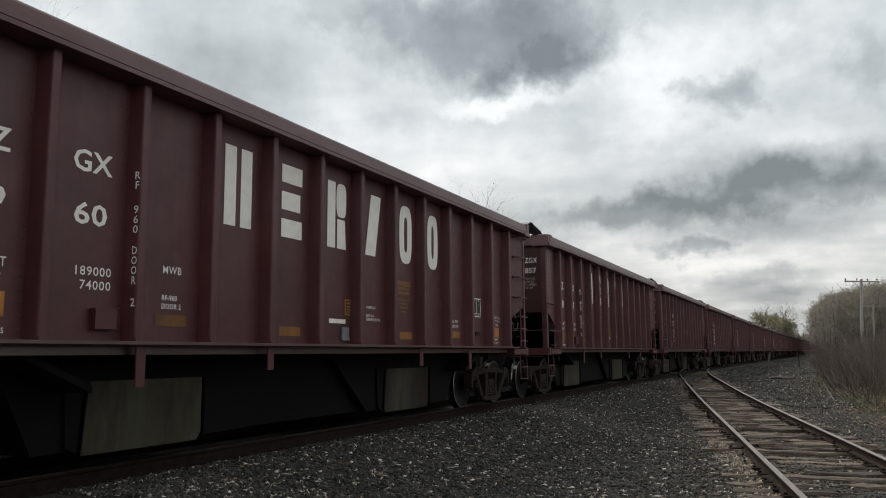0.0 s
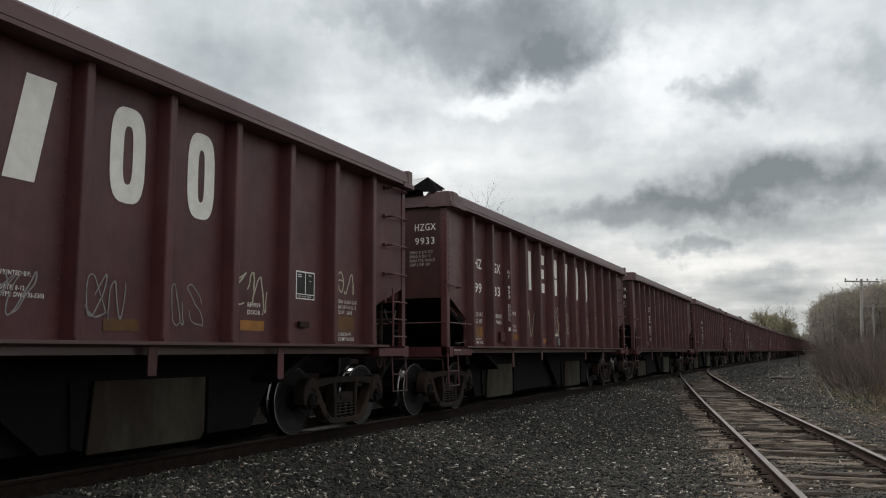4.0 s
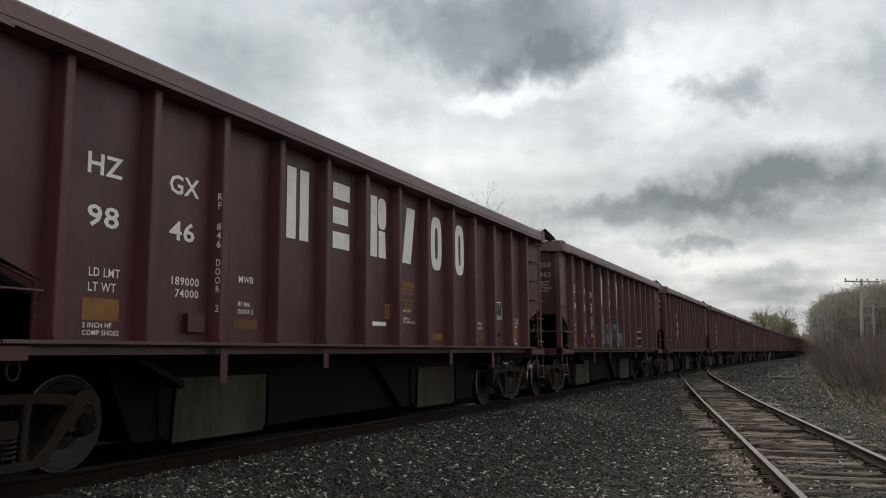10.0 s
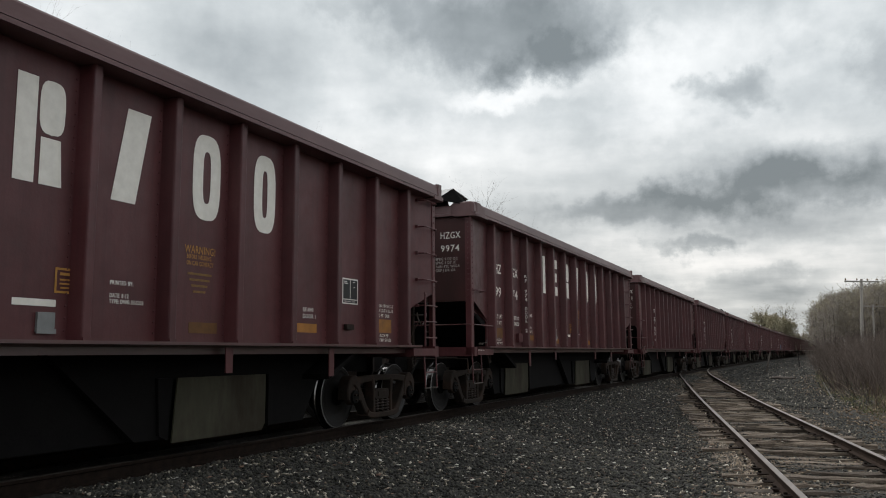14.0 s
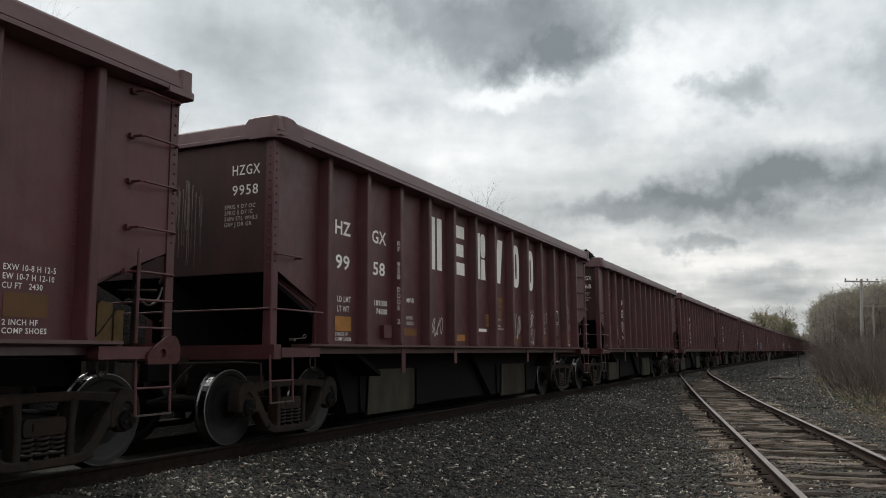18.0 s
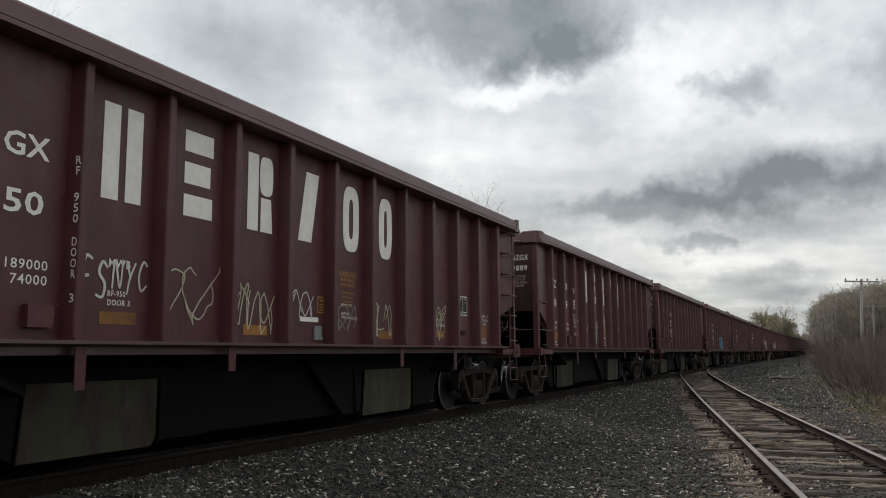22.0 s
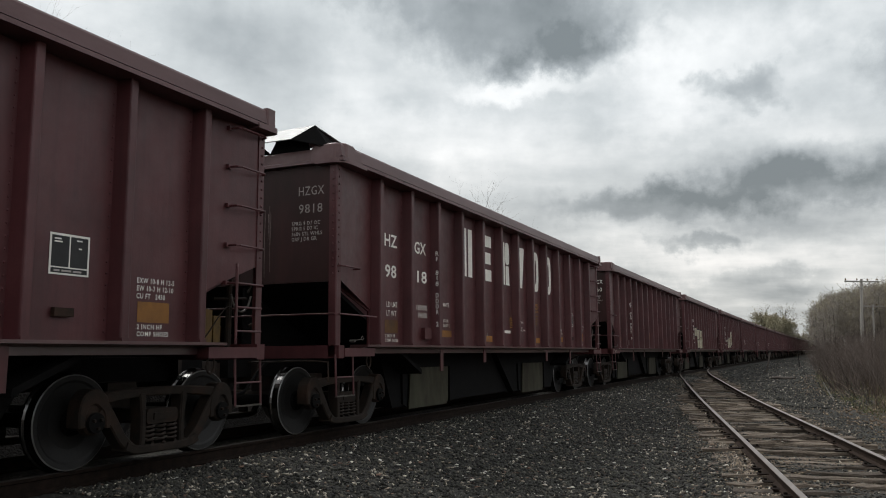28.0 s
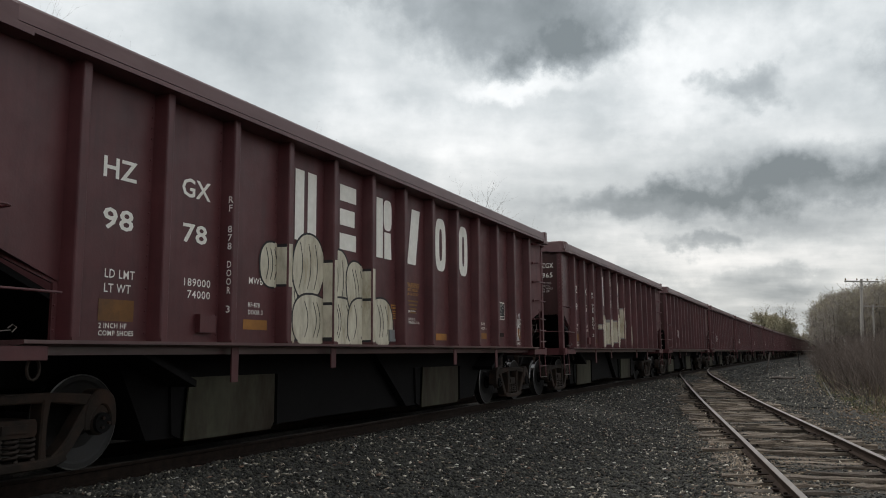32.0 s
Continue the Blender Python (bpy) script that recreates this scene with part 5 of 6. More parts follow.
STROKES = {"1": [[(0.1, 0.6), (0.45, 1.0), (0.45, 0.5), (0.5, 0.0)]], "4": [[(0.1, 0.95), (0.05, 0.4), (0.35, 0.25), (0.6, 0.3)], [(0.75, 1.0), (0.65, 0.5), (0.6, -0.1)]],
           "3": [[(0.1, 0.75), (0.5, 0.98), (0.7, 0.7), (0.3, 0.5), (0.8, 0.3), (0.6, -0.1), (0.1, -0.1), (0.2, 0.1), (0.6, -0.25), (0.8, -0.45)]], "A": [[(0.0, 0.0), (0.4, 1.0), (0.75, 0.0)], [(0.1, 0.4), (0.7, 0.45)]],
           "N": [[(0.05, 0.0), (0.1, 0.95), (0.7, 0.05), (0.75, 1.0)]], "T": [[(0.0, 0.95), (0.9, 1.0)], [(0.45, 0.97), (0.4, 0.0)]], "Y": [[(0.05, 1.0), (0.4, 0.5)], [(0.8, 1.0), (0.4, 0.45), (0.25, -0.1)]],
           "C": [[(0.8, 0.85), (0.4, 1.0), (0.1, 0.5), (0.4, 0.0), (0.85, 0.2)]], "F": [[(0.1, 0.0), (0.15, 1.0), (0.7, 0.98)], [(0.1, 0.5), (0.55, 0.55)]], "S": [[(0.75, 0.85), (0.35, 1.0), (0.15, 0.7), (0.65, 0.4), (0.55, 0.05), (0.05, 0.1)]],
           "L": [[(0.15, 1.0), (0.1, 0.05), (0.65, 0.05)]], "V": [[(0.0, 1.0), (0.35, 0.0), (0.8, 1.05)]], "G": [[(0.8, 0.85), (0.4, 1.0), (0.1, 0.5), (0.4, 0.0), (0.8, 0.1), (0.8, 0.45), (0.5, 0.45)]],
           "I": [[(0.4, 1.0), (0.35, 0.0)]], "R": [[(0.15, 0.0), (0.2, 1.0), (0.7, 0.85), (0.6, 0.55), (0.25, 0.5), (0.8, 0.0)]]}


def word_mesh(text, w, h, stroke, ink):
    """A written tag: each sign drawn with a few quick sprayed strokes."""
    acc, gw = Acc(), w / len(text)
    for g, sign in enumerate(text):
        for run in STROKES[sign]:
            pts = [(gw * (g + 0.92 * y) + 0.08 * h * z, h * (z - 0.06 * (g % 2))) for y, z in run]
            ribbon(acc, curve_through(pts, 6), stroke)
    return acc.mesh("spray_tag", SPRAY[ink])


def spray_fill(name, tones, grime):
    """Sprayed fill with slanted streaks and worn patches."""
    m, nt, bsdf = nodes_of(name)
    vec = coords(nt, (1, 1.2, 0.35), True)
    col = ramp(nt, noise_tex(nt, vec, 7.0, 6, 0.65), [(0.3, tones[0]), (0.5, tones[1]), (0.72, tones[2])])
    col = mixed(nt, ramp(nt, noise_tex(nt, vec, 2.6, 6, 0.75), [(0.52, (0, 0, 0)), (0.68, (1, 1, 1))]), col, grime)
    nt.links.new(col, bsdf.inputs["Base Color"])
    bsdf.inputs["Roughness"].default_value = 0.6
    return m


FILLS = {"silver": spray_fill("silver_spray_fill", ((0.035, 0.028, 0.028), (0.085, 0.075, 0.075), (0.30, 0.29, 0.28)), (0.055, 0.030, 0.030)),
         "cream": spray_fill("cream_spray_fill", ((0.36, 0.33, 0.25), (0.54, 0.50, 0.39), (0.66, 0.63, 0.50)), (0.33, 0.27, 0.17)),
         "dark": spray_fill("dark_spray_fill", ((0.006, 0.006, 0.007), (0.012, 0.012, 0.013), (0.03, 0.03, 0.03)), (0.02, 0.018, 0.018)),
         "sky_blue": spray_fill("blue_spray_fill", ((0.03, 0.12, 0.22), (0.06, 0.20, 0.33), (0.16, 0.34, 0.46)), (0.04, 0.07, 0.10))}
# car: fill, outline, highlight, then bubbles of a sprayed piece as (y, z, half width, half height, slant)
PIECES = {}
PIECES[7] = [("silver", "black", "white", [(4.98, 2.02, 0.34, 0.22, 0.3), (4.92, 1.53, 0.40, 0.26, 0.12), (5.52, 1.66, 0.34, 0.36, -0.1), (5.80, 2.02, 0.30, 0.24, -0.3), (6.02, 1.52, 0.36, 0.28, 0.05), (6.40, 1.86, 0.20, 0.30, 0.4), (6.72, 1.74, 0.26, 0.46, 0.0), (7.14, 1.72, 0.22, 0.48, -0.12), (7.40, 1.50, 0.26, 0.27, 0.1), (7.82, 1.56, 0.28, 0.33, 0.0)]),
        ("dark", "white", "white", [(10.02, 1.72, 0.34, 0.50, 0.08), (10.78, 1.84, 0.14, 0.34, 0.35), (10.80, 1.45, 0.22, 0.24, 0.0)])]
PIECES[16] = [("sky_blue", "white", "white", [(7.75, 1.70, 0.34, 0.45, 0.1), (8.15, 1.55, 0.25, 0.32, -0.1), (8.75, 1.66, 0.34, 0.42, 0.1), (9.1, 1.5, 0.24, 0.26, 0.0)])]
PIECES[19] = [("cream", "black", "black", [(4.20, 2.16, 0.24, 0.28, 0.0), (4.60, 1.60, 0.16, 0.40, 0.0), (4.98, 2.20, 0.36, 0.44, 0.05), (5.05, 1.52, 0.42, 0.34, 0.0), (5.70, 2.06, 0.30, 0.46, 0.05), (5.78, 1.52, 0.40, 0.34, 0.0), (6.22, 1.98, 0.30, 0.42, -0.15), (6.34, 1.52, 0.38, 0.36, 0.05), (6.95, 1.56, 0.36, 0.36, -0.1)])]
PIECES[20] = [("cream", "grey", "grey", [(4.75, 2.1, 0.32, 0.8, 0.05), (5.15, 1.75, 0.25, 0.5, -0.05), (5.8, 2.05, 0.34, 0.85, 0.0), (6.2, 1.7, 0.26, 0.45, 0.1), (6.85, 2.0, 0.34, 0.8, 0.05), (7.2, 1.8, 0.24, 0.55, 0.0), (7.85, 2.05, 0.36, 0.8, 0.0), (8.9, 1.9, 0.3, 0.7, 0.05), (9.2, 1.65, 0.22, 0.4, 0.0)])]


def clip_y(poly, lo, hi):
    """Cuts a convex outline of (y, z) to a range of y and above the sill."""
    for axis, edge, keep in ((0, lo, 1), (0, hi, -1), (1, 1.219, 1)):
        out = []
        for a, b in zip(poly, poly[1:] + poly[:1]):
            ia, ib = (a[axis] - edge) * keep >= 0, (b[axis] - edge) * keep >= 0
            if ia:
                out.append(a)
            if ia != ib:
                t = (edge - a[axis]) / (b[axis] - a[axis])
                out.append(tuple(p + (q - p) * t for p, q in zip(a, b)))
        poly = out
        if len(poly) < 3:
            return []
    return poly


def inside_runs(pts, lo, hi):
    runs, run = [], []
    for p in pts:
        if lo < p[0] < hi and p[1] > 1.225:
            run.append(p)
        else:
            if len(run) > 2:
                runs.append(run)
            run = []
    return runs + ([run] if len(run) > 2 else [])


def spray_piece(car, fill, line, light, blobs, seed):
    """A sprayed piece that runs over sheets and stakes, one part for each bay and stake."""
    rnd = random.Random(seed)
    shapes = []
    for y, z, ry, rz, slant in blobs:
        edge = [(py + slant * (pz - z), pz) for py, pz in rounded(y, z, ry, rz, 36, rnd.uniform(2.0, 2.8))]
        strokes = []
        for k in range(rnd.choice((2, 3, 3))):
            u = -0.55 + 0.5 * k + rnd.uniform(-0.22, 0.22)
            strokes.append(curve_through([(y + ry * (u + 0.25 * math.sin(q)) * 0.8 + slant * rz * (0.7 - 0.45 * q), z + rz * (0.7 - 0.45 * q)) for q in range(4)], 6) if rz > ry * 0.8 else curve_through([(y + ry * (-0.7 + 0.45 * q), z + rz * (u + 0.2 * math.sin(1.5 * q))) for q in range(4)], 6))
        shapes.append((edge, strokes))
    for bay in range(-1, len(STAKES) - 1):
        lo, hi = STAKES[bay] + 0.072 if bay >= 0 else 0.0, STAKES[bay + 1] - 0.072
        acc, lift = Acc(), 0.0
        for edge, strokes in shapes:
            pg = clip_y(edge, lo, hi)
            if not pg:
                continue
            acc.add([(lift, y, z) for y, z in pg], [tuple(range(len(pg)))], 0)
            for run in inside_runs(edge + edge[:2], lo, hi):
                ribbon(acc, run, 0.030 if fill == "cream" else 0.048, lift + 0.0004, 1)
            cy, cz = sum(p[0] for p in edge) / len(edge), sum(p[1] for p in edge) / len(edge)
            inner = [(cy + (p[0] - cy) * 0.88, cz + (p[1] - cz) * 0.88) for p in edge]
            if fill == "silver":   # a thin pale line inside the black one
                for run in inside_runs(inner + inner[:2], lo, hi):
                    ribbon(acc, run, 0.016, lift + 0.0005, 2)
            for s in strokes if fill != "dark" else ():
                for run in inside_runs(s, lo, hi):
                    ribbon(acc, run, 0.013 if fill == "silver" else 0.018, lift + 0.0006, 2)
            lift += 0.0009
        if acc.v:
            part("spray_piece", acc.mesh("spray_piece", FILLS[fill], SPRAY[line], SPRAY[light]), car, fill.replace("_", " ") + " spray-painted bubble shapes with " + line + " outlines", Matrix.Translation((SHEET + 0.007, 0, 0)))
        s = bay + 1   # the stake that ends this bay
        y, spans = STAKES[s], []
        for edge, strokes in shapes:
            pg = clip_y(edge, y - 0.06, y + 0.06)
            if pg:
                spans.append((min(p[1] for p in pg), max(p[1] for p in pg)))
        if spans:
            cover, up = Acc(), 0.0
            for a, b in spans:
                a = max(1.25, a)
                if b - a > 0.04:
                    cover.add([(STAKE_OUT + 0.002 + up, y - 0.036, a), (STAKE_OUT + 0.002 + up, y + 0.036, a), (STAKE_OUT + 0.002 + up, y + 0.036, b), (STAKE_OUT + 0.002 + up, y - 0.036, b)], [(0, 1, 2, 3)], 0)
                    for z0, z1, mi, q in ((a, b, 0, 0.0), (b - 0.04, b, 1, 0.0004), (a, a + 0.03, 1, 0.0004)):
                        cover.add([(SHEET + 0.01, y - 0.074 - up - q, z0), (STAKE_OUT - 0.02, y - 0.0525 - up - q, z0), (STAKE_OUT - 0.02, y - 0.0525 - up - q, z1), (SHEET + 0.01, y - 0.074 - up - q, z1)], [(0, 1, 2, 3)], mi)
                    up += 0.0009
            if cover.v:
                part("spray_piece", cover.mesh("spray_piece", FILLS[fill], SPRAY[line]), car)


# car: (bay, kind, ink, width, height, base z, ...)
GRAFFITI = {}
GRAFFITI[2] = [(3, "tag", "cream", 0.72, 0.66, 1.42, 2, 0.05), (4, "tag", "white", 0.78, 0.52, 1.45, 3, 0.025), (6, "tag", "grey", 0.5, 0.4, 1.4, 2, 0.02), (7, "tag", "grey", 0.5, 0.4, 1.4, 2, 0.02), (8, "tag", "grey", 0.5, 0.45, 1.4, 2, 0.02), (9, "tag", "cream", 0.6, 0.42, 1.6, 3, 0.03), (11, "tag", "cream", 0.5, 0.3, 1.93, 2, 0.03)]
GRAFFITI[3] = [(3, "tag", "cream", 0.8, 0.6, 1.5, 2, 0.045), (4, "R", "cream", 0.55, 0.62, 1.58, 2, 0.034), (5, "143", "cream", 0.80, 0.62, 1.62, 3, 0.034), (6, "tag", "cream", 0.8, 0.68, 1.42, 3, 0.035), (7, "tag", "grey", 0.8, 0.5, 1.3, 3, 0.02), (8, "tag", "cream", 0.75, 0.66, 1.36, 3, 0.03), (9, "ANT", "cream", 0.72, 0.50, 1.62, 3, 0.03), (11, "tag", "cream", 0.62, 0.36, 1.95, 3, 0.035)]
GRAFFITI[7] = [(10, "FSLTV", "white", 0.72, 0.34, 1.32, 3, 0.024)]
GRAFFITI[9] = [(4, "tag", "white", 0.5, 0.3, 1.4, 3, 0.02), (8, "tag", "grey", 0.6, 0.4, 1.4, 3, 0.02)]
GRAFFITI[10] = [(9, "tag", "grey", 0.7, 0.55, 1.4, 3, 0.03)]
GRAFFITI[11] = [(3, "tag", "white", 0.7, 0.3, 1.4, 4, 0.025), (7, "tag", "white", 0.78, 0.55, 1.38, 4, 0.035), (8, "tag", "white", 0.66, 0.42, 1.66, 4, 0.03), (8, "tag", "white", 0.66, 0.36, 1.28, 3, 0.025), (9, "GIRLS", "white", 0.70, 0.24, 1.80, 4, 0.022), (11, "tag", "cream", 0.55, 0.4, 1.93, 3, 0.022)]
GRAFFITI[13] = [(2, "FS", "white", 0.34, 0.34, 1.62, 2, 0.032), (2, "NYC", "white", 0.46, 0.28, 1.70, 3, 0.024), (3, "tag", "cream", 0.78, 0.62, 1.42, 3, 0.024), (4, "tag", "cream", 0.85, 0.50, 1.36, 4, 0.026), (5, "tag", "white", 0.5, 0.35, 1.5, 2, 0.022), (6, "tag", "grey", 0.7, 0.35, 1.4, 3, 0.022), (7, "tag", "cream", 0.7, 0.5, 1.36, 3, 0.028), (9, "tag", "cream", 0.6, 0.6, 1.3, 3, 0.026)]
GRAFFITI[14] = [(3, "tag", "white", 0.7, 0.6, 1.3, 3, 0.025), (4, "tag", "white", 0.9, 0.7, 1.34, 4, 0.035), (5, "tag", "white", 0.8, 0.72, 1.5, 4, 0.045), (7, "tag", "white", 0.75, 0.75, 1.42, 4, 0.045), (8, "tag", "white", 0.6, 0.4, 1.28, 3, 0.035), (10, "tag", "cream", 0.5, 0.3, 1.3, 2, 0.02)]
GRAFFITI[15] = [(3, "tag", "cream", 0.62, 0.62, 1.3, 3, 0.04), (6, "tag", "white", 0.7, 0.35, 1.25, 3, 0.03), (7, "tag", "white", 0.6, 0.6, 1.26, 2, 0.04), (8, "tag", "white", 0.55, 0.6, 1.25, 3, 0.03)]
GRAFFITI[16] = [(5, "tag", "blue", 0.8, 0.7, 1.36, 3, 0.04), (8, "tag", "blue", 0.62, 0.38, 1.4, 2, 0.03)]
GRAFFITI[17] = [(4, "tag", "grey", 0.3, 0.2, 1.3, 2, 0.015)]
GRAFFITI[19] = [(11, "tag", "white", 0.5, 0.6, 1.4, 3, 0.035)]
GRAFFITI[20] = [(6, "tag", "white", 0.8, 0.9, 1.3, 4, 0.05)]


def spray_car(car, k):
    for i, row in enumerate(GRAFFITI.get(k, ())):
        bay, kind, seed = row[0], row[1], 100 * k + i
        y = STAKES[bay] - 0.04
        ink, w, h, z, glyphs, stroke = row[2:]
        me = word_mesh(kind, w, h, stroke, ink) if kind != "tag" else tag_mesh(seed, w, h, glyphs, stroke, ink)
        part("spray_tag", me, car, ink + " spray tag", Matrix.Translation((SHEET + 0.007, y + (0.16 if kind == "FS" else 0.52 if kind == "NYC" else 0.15 if kind != "tag" else 0.5 * (0.86 - w)), z)))
    for i, row in enumerate(PIECES.get(k, ())):
        spray_piece(car, *row, 900 + 10 * k + i)



near_car, far_car = hopper_body(True), hopper_body(False)
cars = []
for k in range(CARS):
    car = (near_car if k == 0 else copy_thing(near_car, pose(0, 0, 0))) if k < 27 else (far_car if k == 27 else copy_thing(far_car, pose(0, 0, 0)))
    tagged(car, "dark oxide-red open hopper car with white stencils on its ribbed side", "railway car", "hopper cars of the passing train")
    cars.append(car)
for k in range(len(NUMBERS)):
    letter_car(cars[k], k)
    spray_car(cars[k], k)
for k in range(len(NUMBERS), CARS):   # the cars that stay far away: their large marks and patches alone
    for shape, y in zip(MARK_MESHES, MARK_AT):
        for me in shape:
            part("painted_mark", me, cars[k], "", Matrix.Translation((SHEET + 0.004, seat(y), 2.53)))
    for y in (1.53, 12.90):
        part("orange_patch", PATCH, cars[k], "", Matrix.Translation((SHEET + 0.004, seat(y), 1.40)))
    for key, y, z in ((("HZ", 0.2, 0.41, 1, "white", "LEFT"), 1.50, 2.74), (("GX", 0.2, 0.44, 1, "white", "LEFT"), 2.54, 2.74)):
        written(key, cars[k], letter_at(SHEET + 0.004, seat(y), z))
    tilt = Matrix.Translation((1.522, STAKES[2] - 0.0575, 0)) @ pose(0, 0, 0, 0, 0, 8.3)
    written(("D\nO\nO\nR", 0.078, 0.06, 0.0945, "white", "CENTER"), cars[k], tilt @ Matrix.Translation((0, 0, 2.03)))


# ---- plants ----
def grow(acc, rnd, p, d, length, r, depth, sides, spread, lift, bits=3):
    """A limb of a few bent sections with side limbs; depth counts the orders left."""
    pts, rad = [p], [r]
    for i in range(bits):
        d = (d + Vector((rnd.gauss(0, 0.16), rnd.gauss(0, 0.16), rnd.gauss(0, 0.1) + lift))).normalized()
        pts.append(pts[-1] + d * length / bits)
        rad.append(r * (1 - 0.75 * (i + 1) / bits))
    acc.tube(pts, rad, sides, 0, False)
    if depth:
        n = rnd.randint(3, 5)
        for j in range(n):
            u = 0.3 + 0.7 * (j + rnd.random()) / n
            q = pts[min(int(u * bits), bits - 1)].lerp(pts[min(int(u * bits) + 1, bits)], u * bits % 1)
            side = d.orthogonal().normalized()
            side.rotate(Matrix.Rotation(rnd.uniform(0, 6.28), 3, d))
            nd = (d + side * spread * rnd.uniform(0.7, 1.3)).normalized()
            grow(acc, rnd, q, nd, length * rnd.uniform(0.45, 0.65), r * 0.42 * (1.1 - 0.5 * u), depth - 1, 3 if depth < 3 else 4, spread, lift, 3 if depth > 1 else 2)


def bare_tree(seed, height, twig=TWIG, buds=0, lean=0.0, leaf=(0.05, 0.10)):
    """A tree before its leaves open: trunk and a crown of limbs and twigs."""
    rnd = random.Random(seed)
    trunk, crown = Acc(), Acc()
    pts, rad, p, d = [], [], Vector((0, 0, -0.3)), Vector((lean, 0, 1)).normalized()
    n = 7
    for i in range(n):
        pts.append(p.copy())
        rad.append(0.022 * height * (1 - 0.86 * i / (n - 1)))
        d = (d + Vector((rnd.gauss(0, 0.06), rnd.gauss(0, 0.06), 0.05))).normalized()
        p = p + d * height * 0.8 / (n - 1)
    trunk.tube(pts, rad, 8)
    for j in range(13):
        u = 0.28 + 0.72 * j / 12
        q = pts[min(int(u * (n - 1)), n - 2)].lerp(pts[min(int(u * (n - 1)) + 1, n - 1)], (u * (n - 1)) % 1)
        a = j * 2.4 + rnd.uniform(-0.5, 0.5)
        grow(crown, rnd, q, Vector((math.cos(a) * 0.8, math.sin(a) * 0.8, 0.75)), height * (0.42 - 0.2 * u) * rnd.uniform(0.8, 1.15), 0.008 * height * (1.15 - u), 2, 4, 0.75, 0.06)
    mats = [twig]
    if buds:
        tips = [crown.v[i] for i in range(0, len(crown.v), 3)]
        for i in range(buds):
            x, y, z = rnd.choice(tips)
            s = rnd.uniform(*leaf)
            x, y, z = x + rnd.gauss(0, 0.25), y + rnd.gauss(0, 0.25), z + rnd.gauss(0, 0.2)
            a = [Vector((rnd.gauss(0, s), rnd.gauss(0, s), rnd.gauss(0, s))) + Vector((x, y, z)) for _ in range(3)]
            crown.add(a, [(0, 1, 2)], 1)
        mats.append(BUDS)
    return trunk.mesh("trunk", BARK), crown.mesh("crown", *mats)


def plant_tree(meshes, x, y, scale, turn, label, group):
    root = new("tree")
    root.matrix_basis = pose(x, y, float(ground_z(x, y)), 0, 0, turn) @ Matrix.Diagonal((scale, scale, scale, 1))
    part("trunk", meshes[0], root)
    part("crown", meshes[1], root)
    return tagged(root, label, "tree", group)


BARE = [bare_tree(11, 9.0), bare_tree(12, 9.0), bare_tree(13, 9.0, lean=0.1)]
for x, y, h, i in ((-14, 15.6, 9.3, 0), (-14.5, 20.9, 7.9, 1), (-13.6, 31.4, 8.8, 2), (-15, 55.5, 11.6, 0), (-17, 17.6, 7.6, 2), (-18, 25.5, 7.6, 1), (-17, 40, 7.6, 0), (-16, 47, 8.2, 2), (-19, 61, 8.0, 1), (-15, 11.5, 9.0, 1), (-13.4, 16.9, 8.9, 1), (-15.2, 14.3, 9.2, 2), (-14.6, 33.2, 8.6, 1), (-15.5, 22.4, 7.9, 0)):
    plant_tree(BARE[i], x, y, h / 9.0, 40 * i + 17 * y, "bare grey-brown tree behind the train", "bare trees behind the train")

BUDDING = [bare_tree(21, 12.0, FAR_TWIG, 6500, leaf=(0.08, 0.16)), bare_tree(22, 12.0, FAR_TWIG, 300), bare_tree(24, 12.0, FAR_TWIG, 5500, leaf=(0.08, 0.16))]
rnd = random.Random(8)
for az, dist, h, i in ((-3.1, 262, 13.0, 1), (-2.85, 262, 16.2, 1), (-2.7, 240, 12.6, 0), (-2.35, 252, 12.4, 2), (-2.1, 245, 11.8, 0), (-1.85, 255, 11.6, 2), (-1.6, 238, 10.6, 0), (-1.35, 262, 16.4, 1), (-1.3, 240, 9.8, 2), (-1.05, 270, 15.2, 1), (-1.0, 245, 9.2, 0), (-0.7, 250, 8.6, 2), (-0.4, 240, 7.6, 0), (-0.15, 240, 7.8, 2), (-2.0, 225, 10.2, 2)):
    x, y = EYE[0] + dist * math.sin(radians(az)), dist * math.cos(radians(az))
    plant_tree(BUDDING[i], x, y, (0.86 if i == 1 else 0.76) * h / 12.0, rnd.uniform(0, 360), "tall bare tree standing in the distance" if i == 1 else "distant tree with first yellow-green leaves", "budding trees in the distance")


def joined_woods(name, protos, spots, label, category):
    """Far woods: many trees in one mesh."""
    V, F, MI, base = [], [], [], 0
    for x, y, z, s, turn, i in spots:
        for me, slot in ((protos[i][0], 0), (protos[i][1], 1)):
            n = len(me.vertices)
            co = np.empty(n * 3)
            me.vertices.foreach_get("co", co)
            co = co.reshape(-1, 3) * s
            c, sn = math.cos(turn), math.sin(turn)
            V.append(np.stack([co[:, 0] * c - co[:, 1] * sn + x, co[:, 0] * sn + co[:, 1] * c + y, co[:, 2] + z], -1))
            for pg in me.polygons:
                F.append(tuple(v + base for v in pg.vertices))
                MI.append(0 if slot == 0 else 1 + pg.material_index)
            base += n
    me = bpy.data.meshes.new(name)
    me.from_pydata(np.concatenate(V).tolist(), [], F)
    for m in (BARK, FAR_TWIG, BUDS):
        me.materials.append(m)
    me.polygons.foreach_set("material_index", MI)
    return tagged(new(name, me), label, category, "", "stuff")


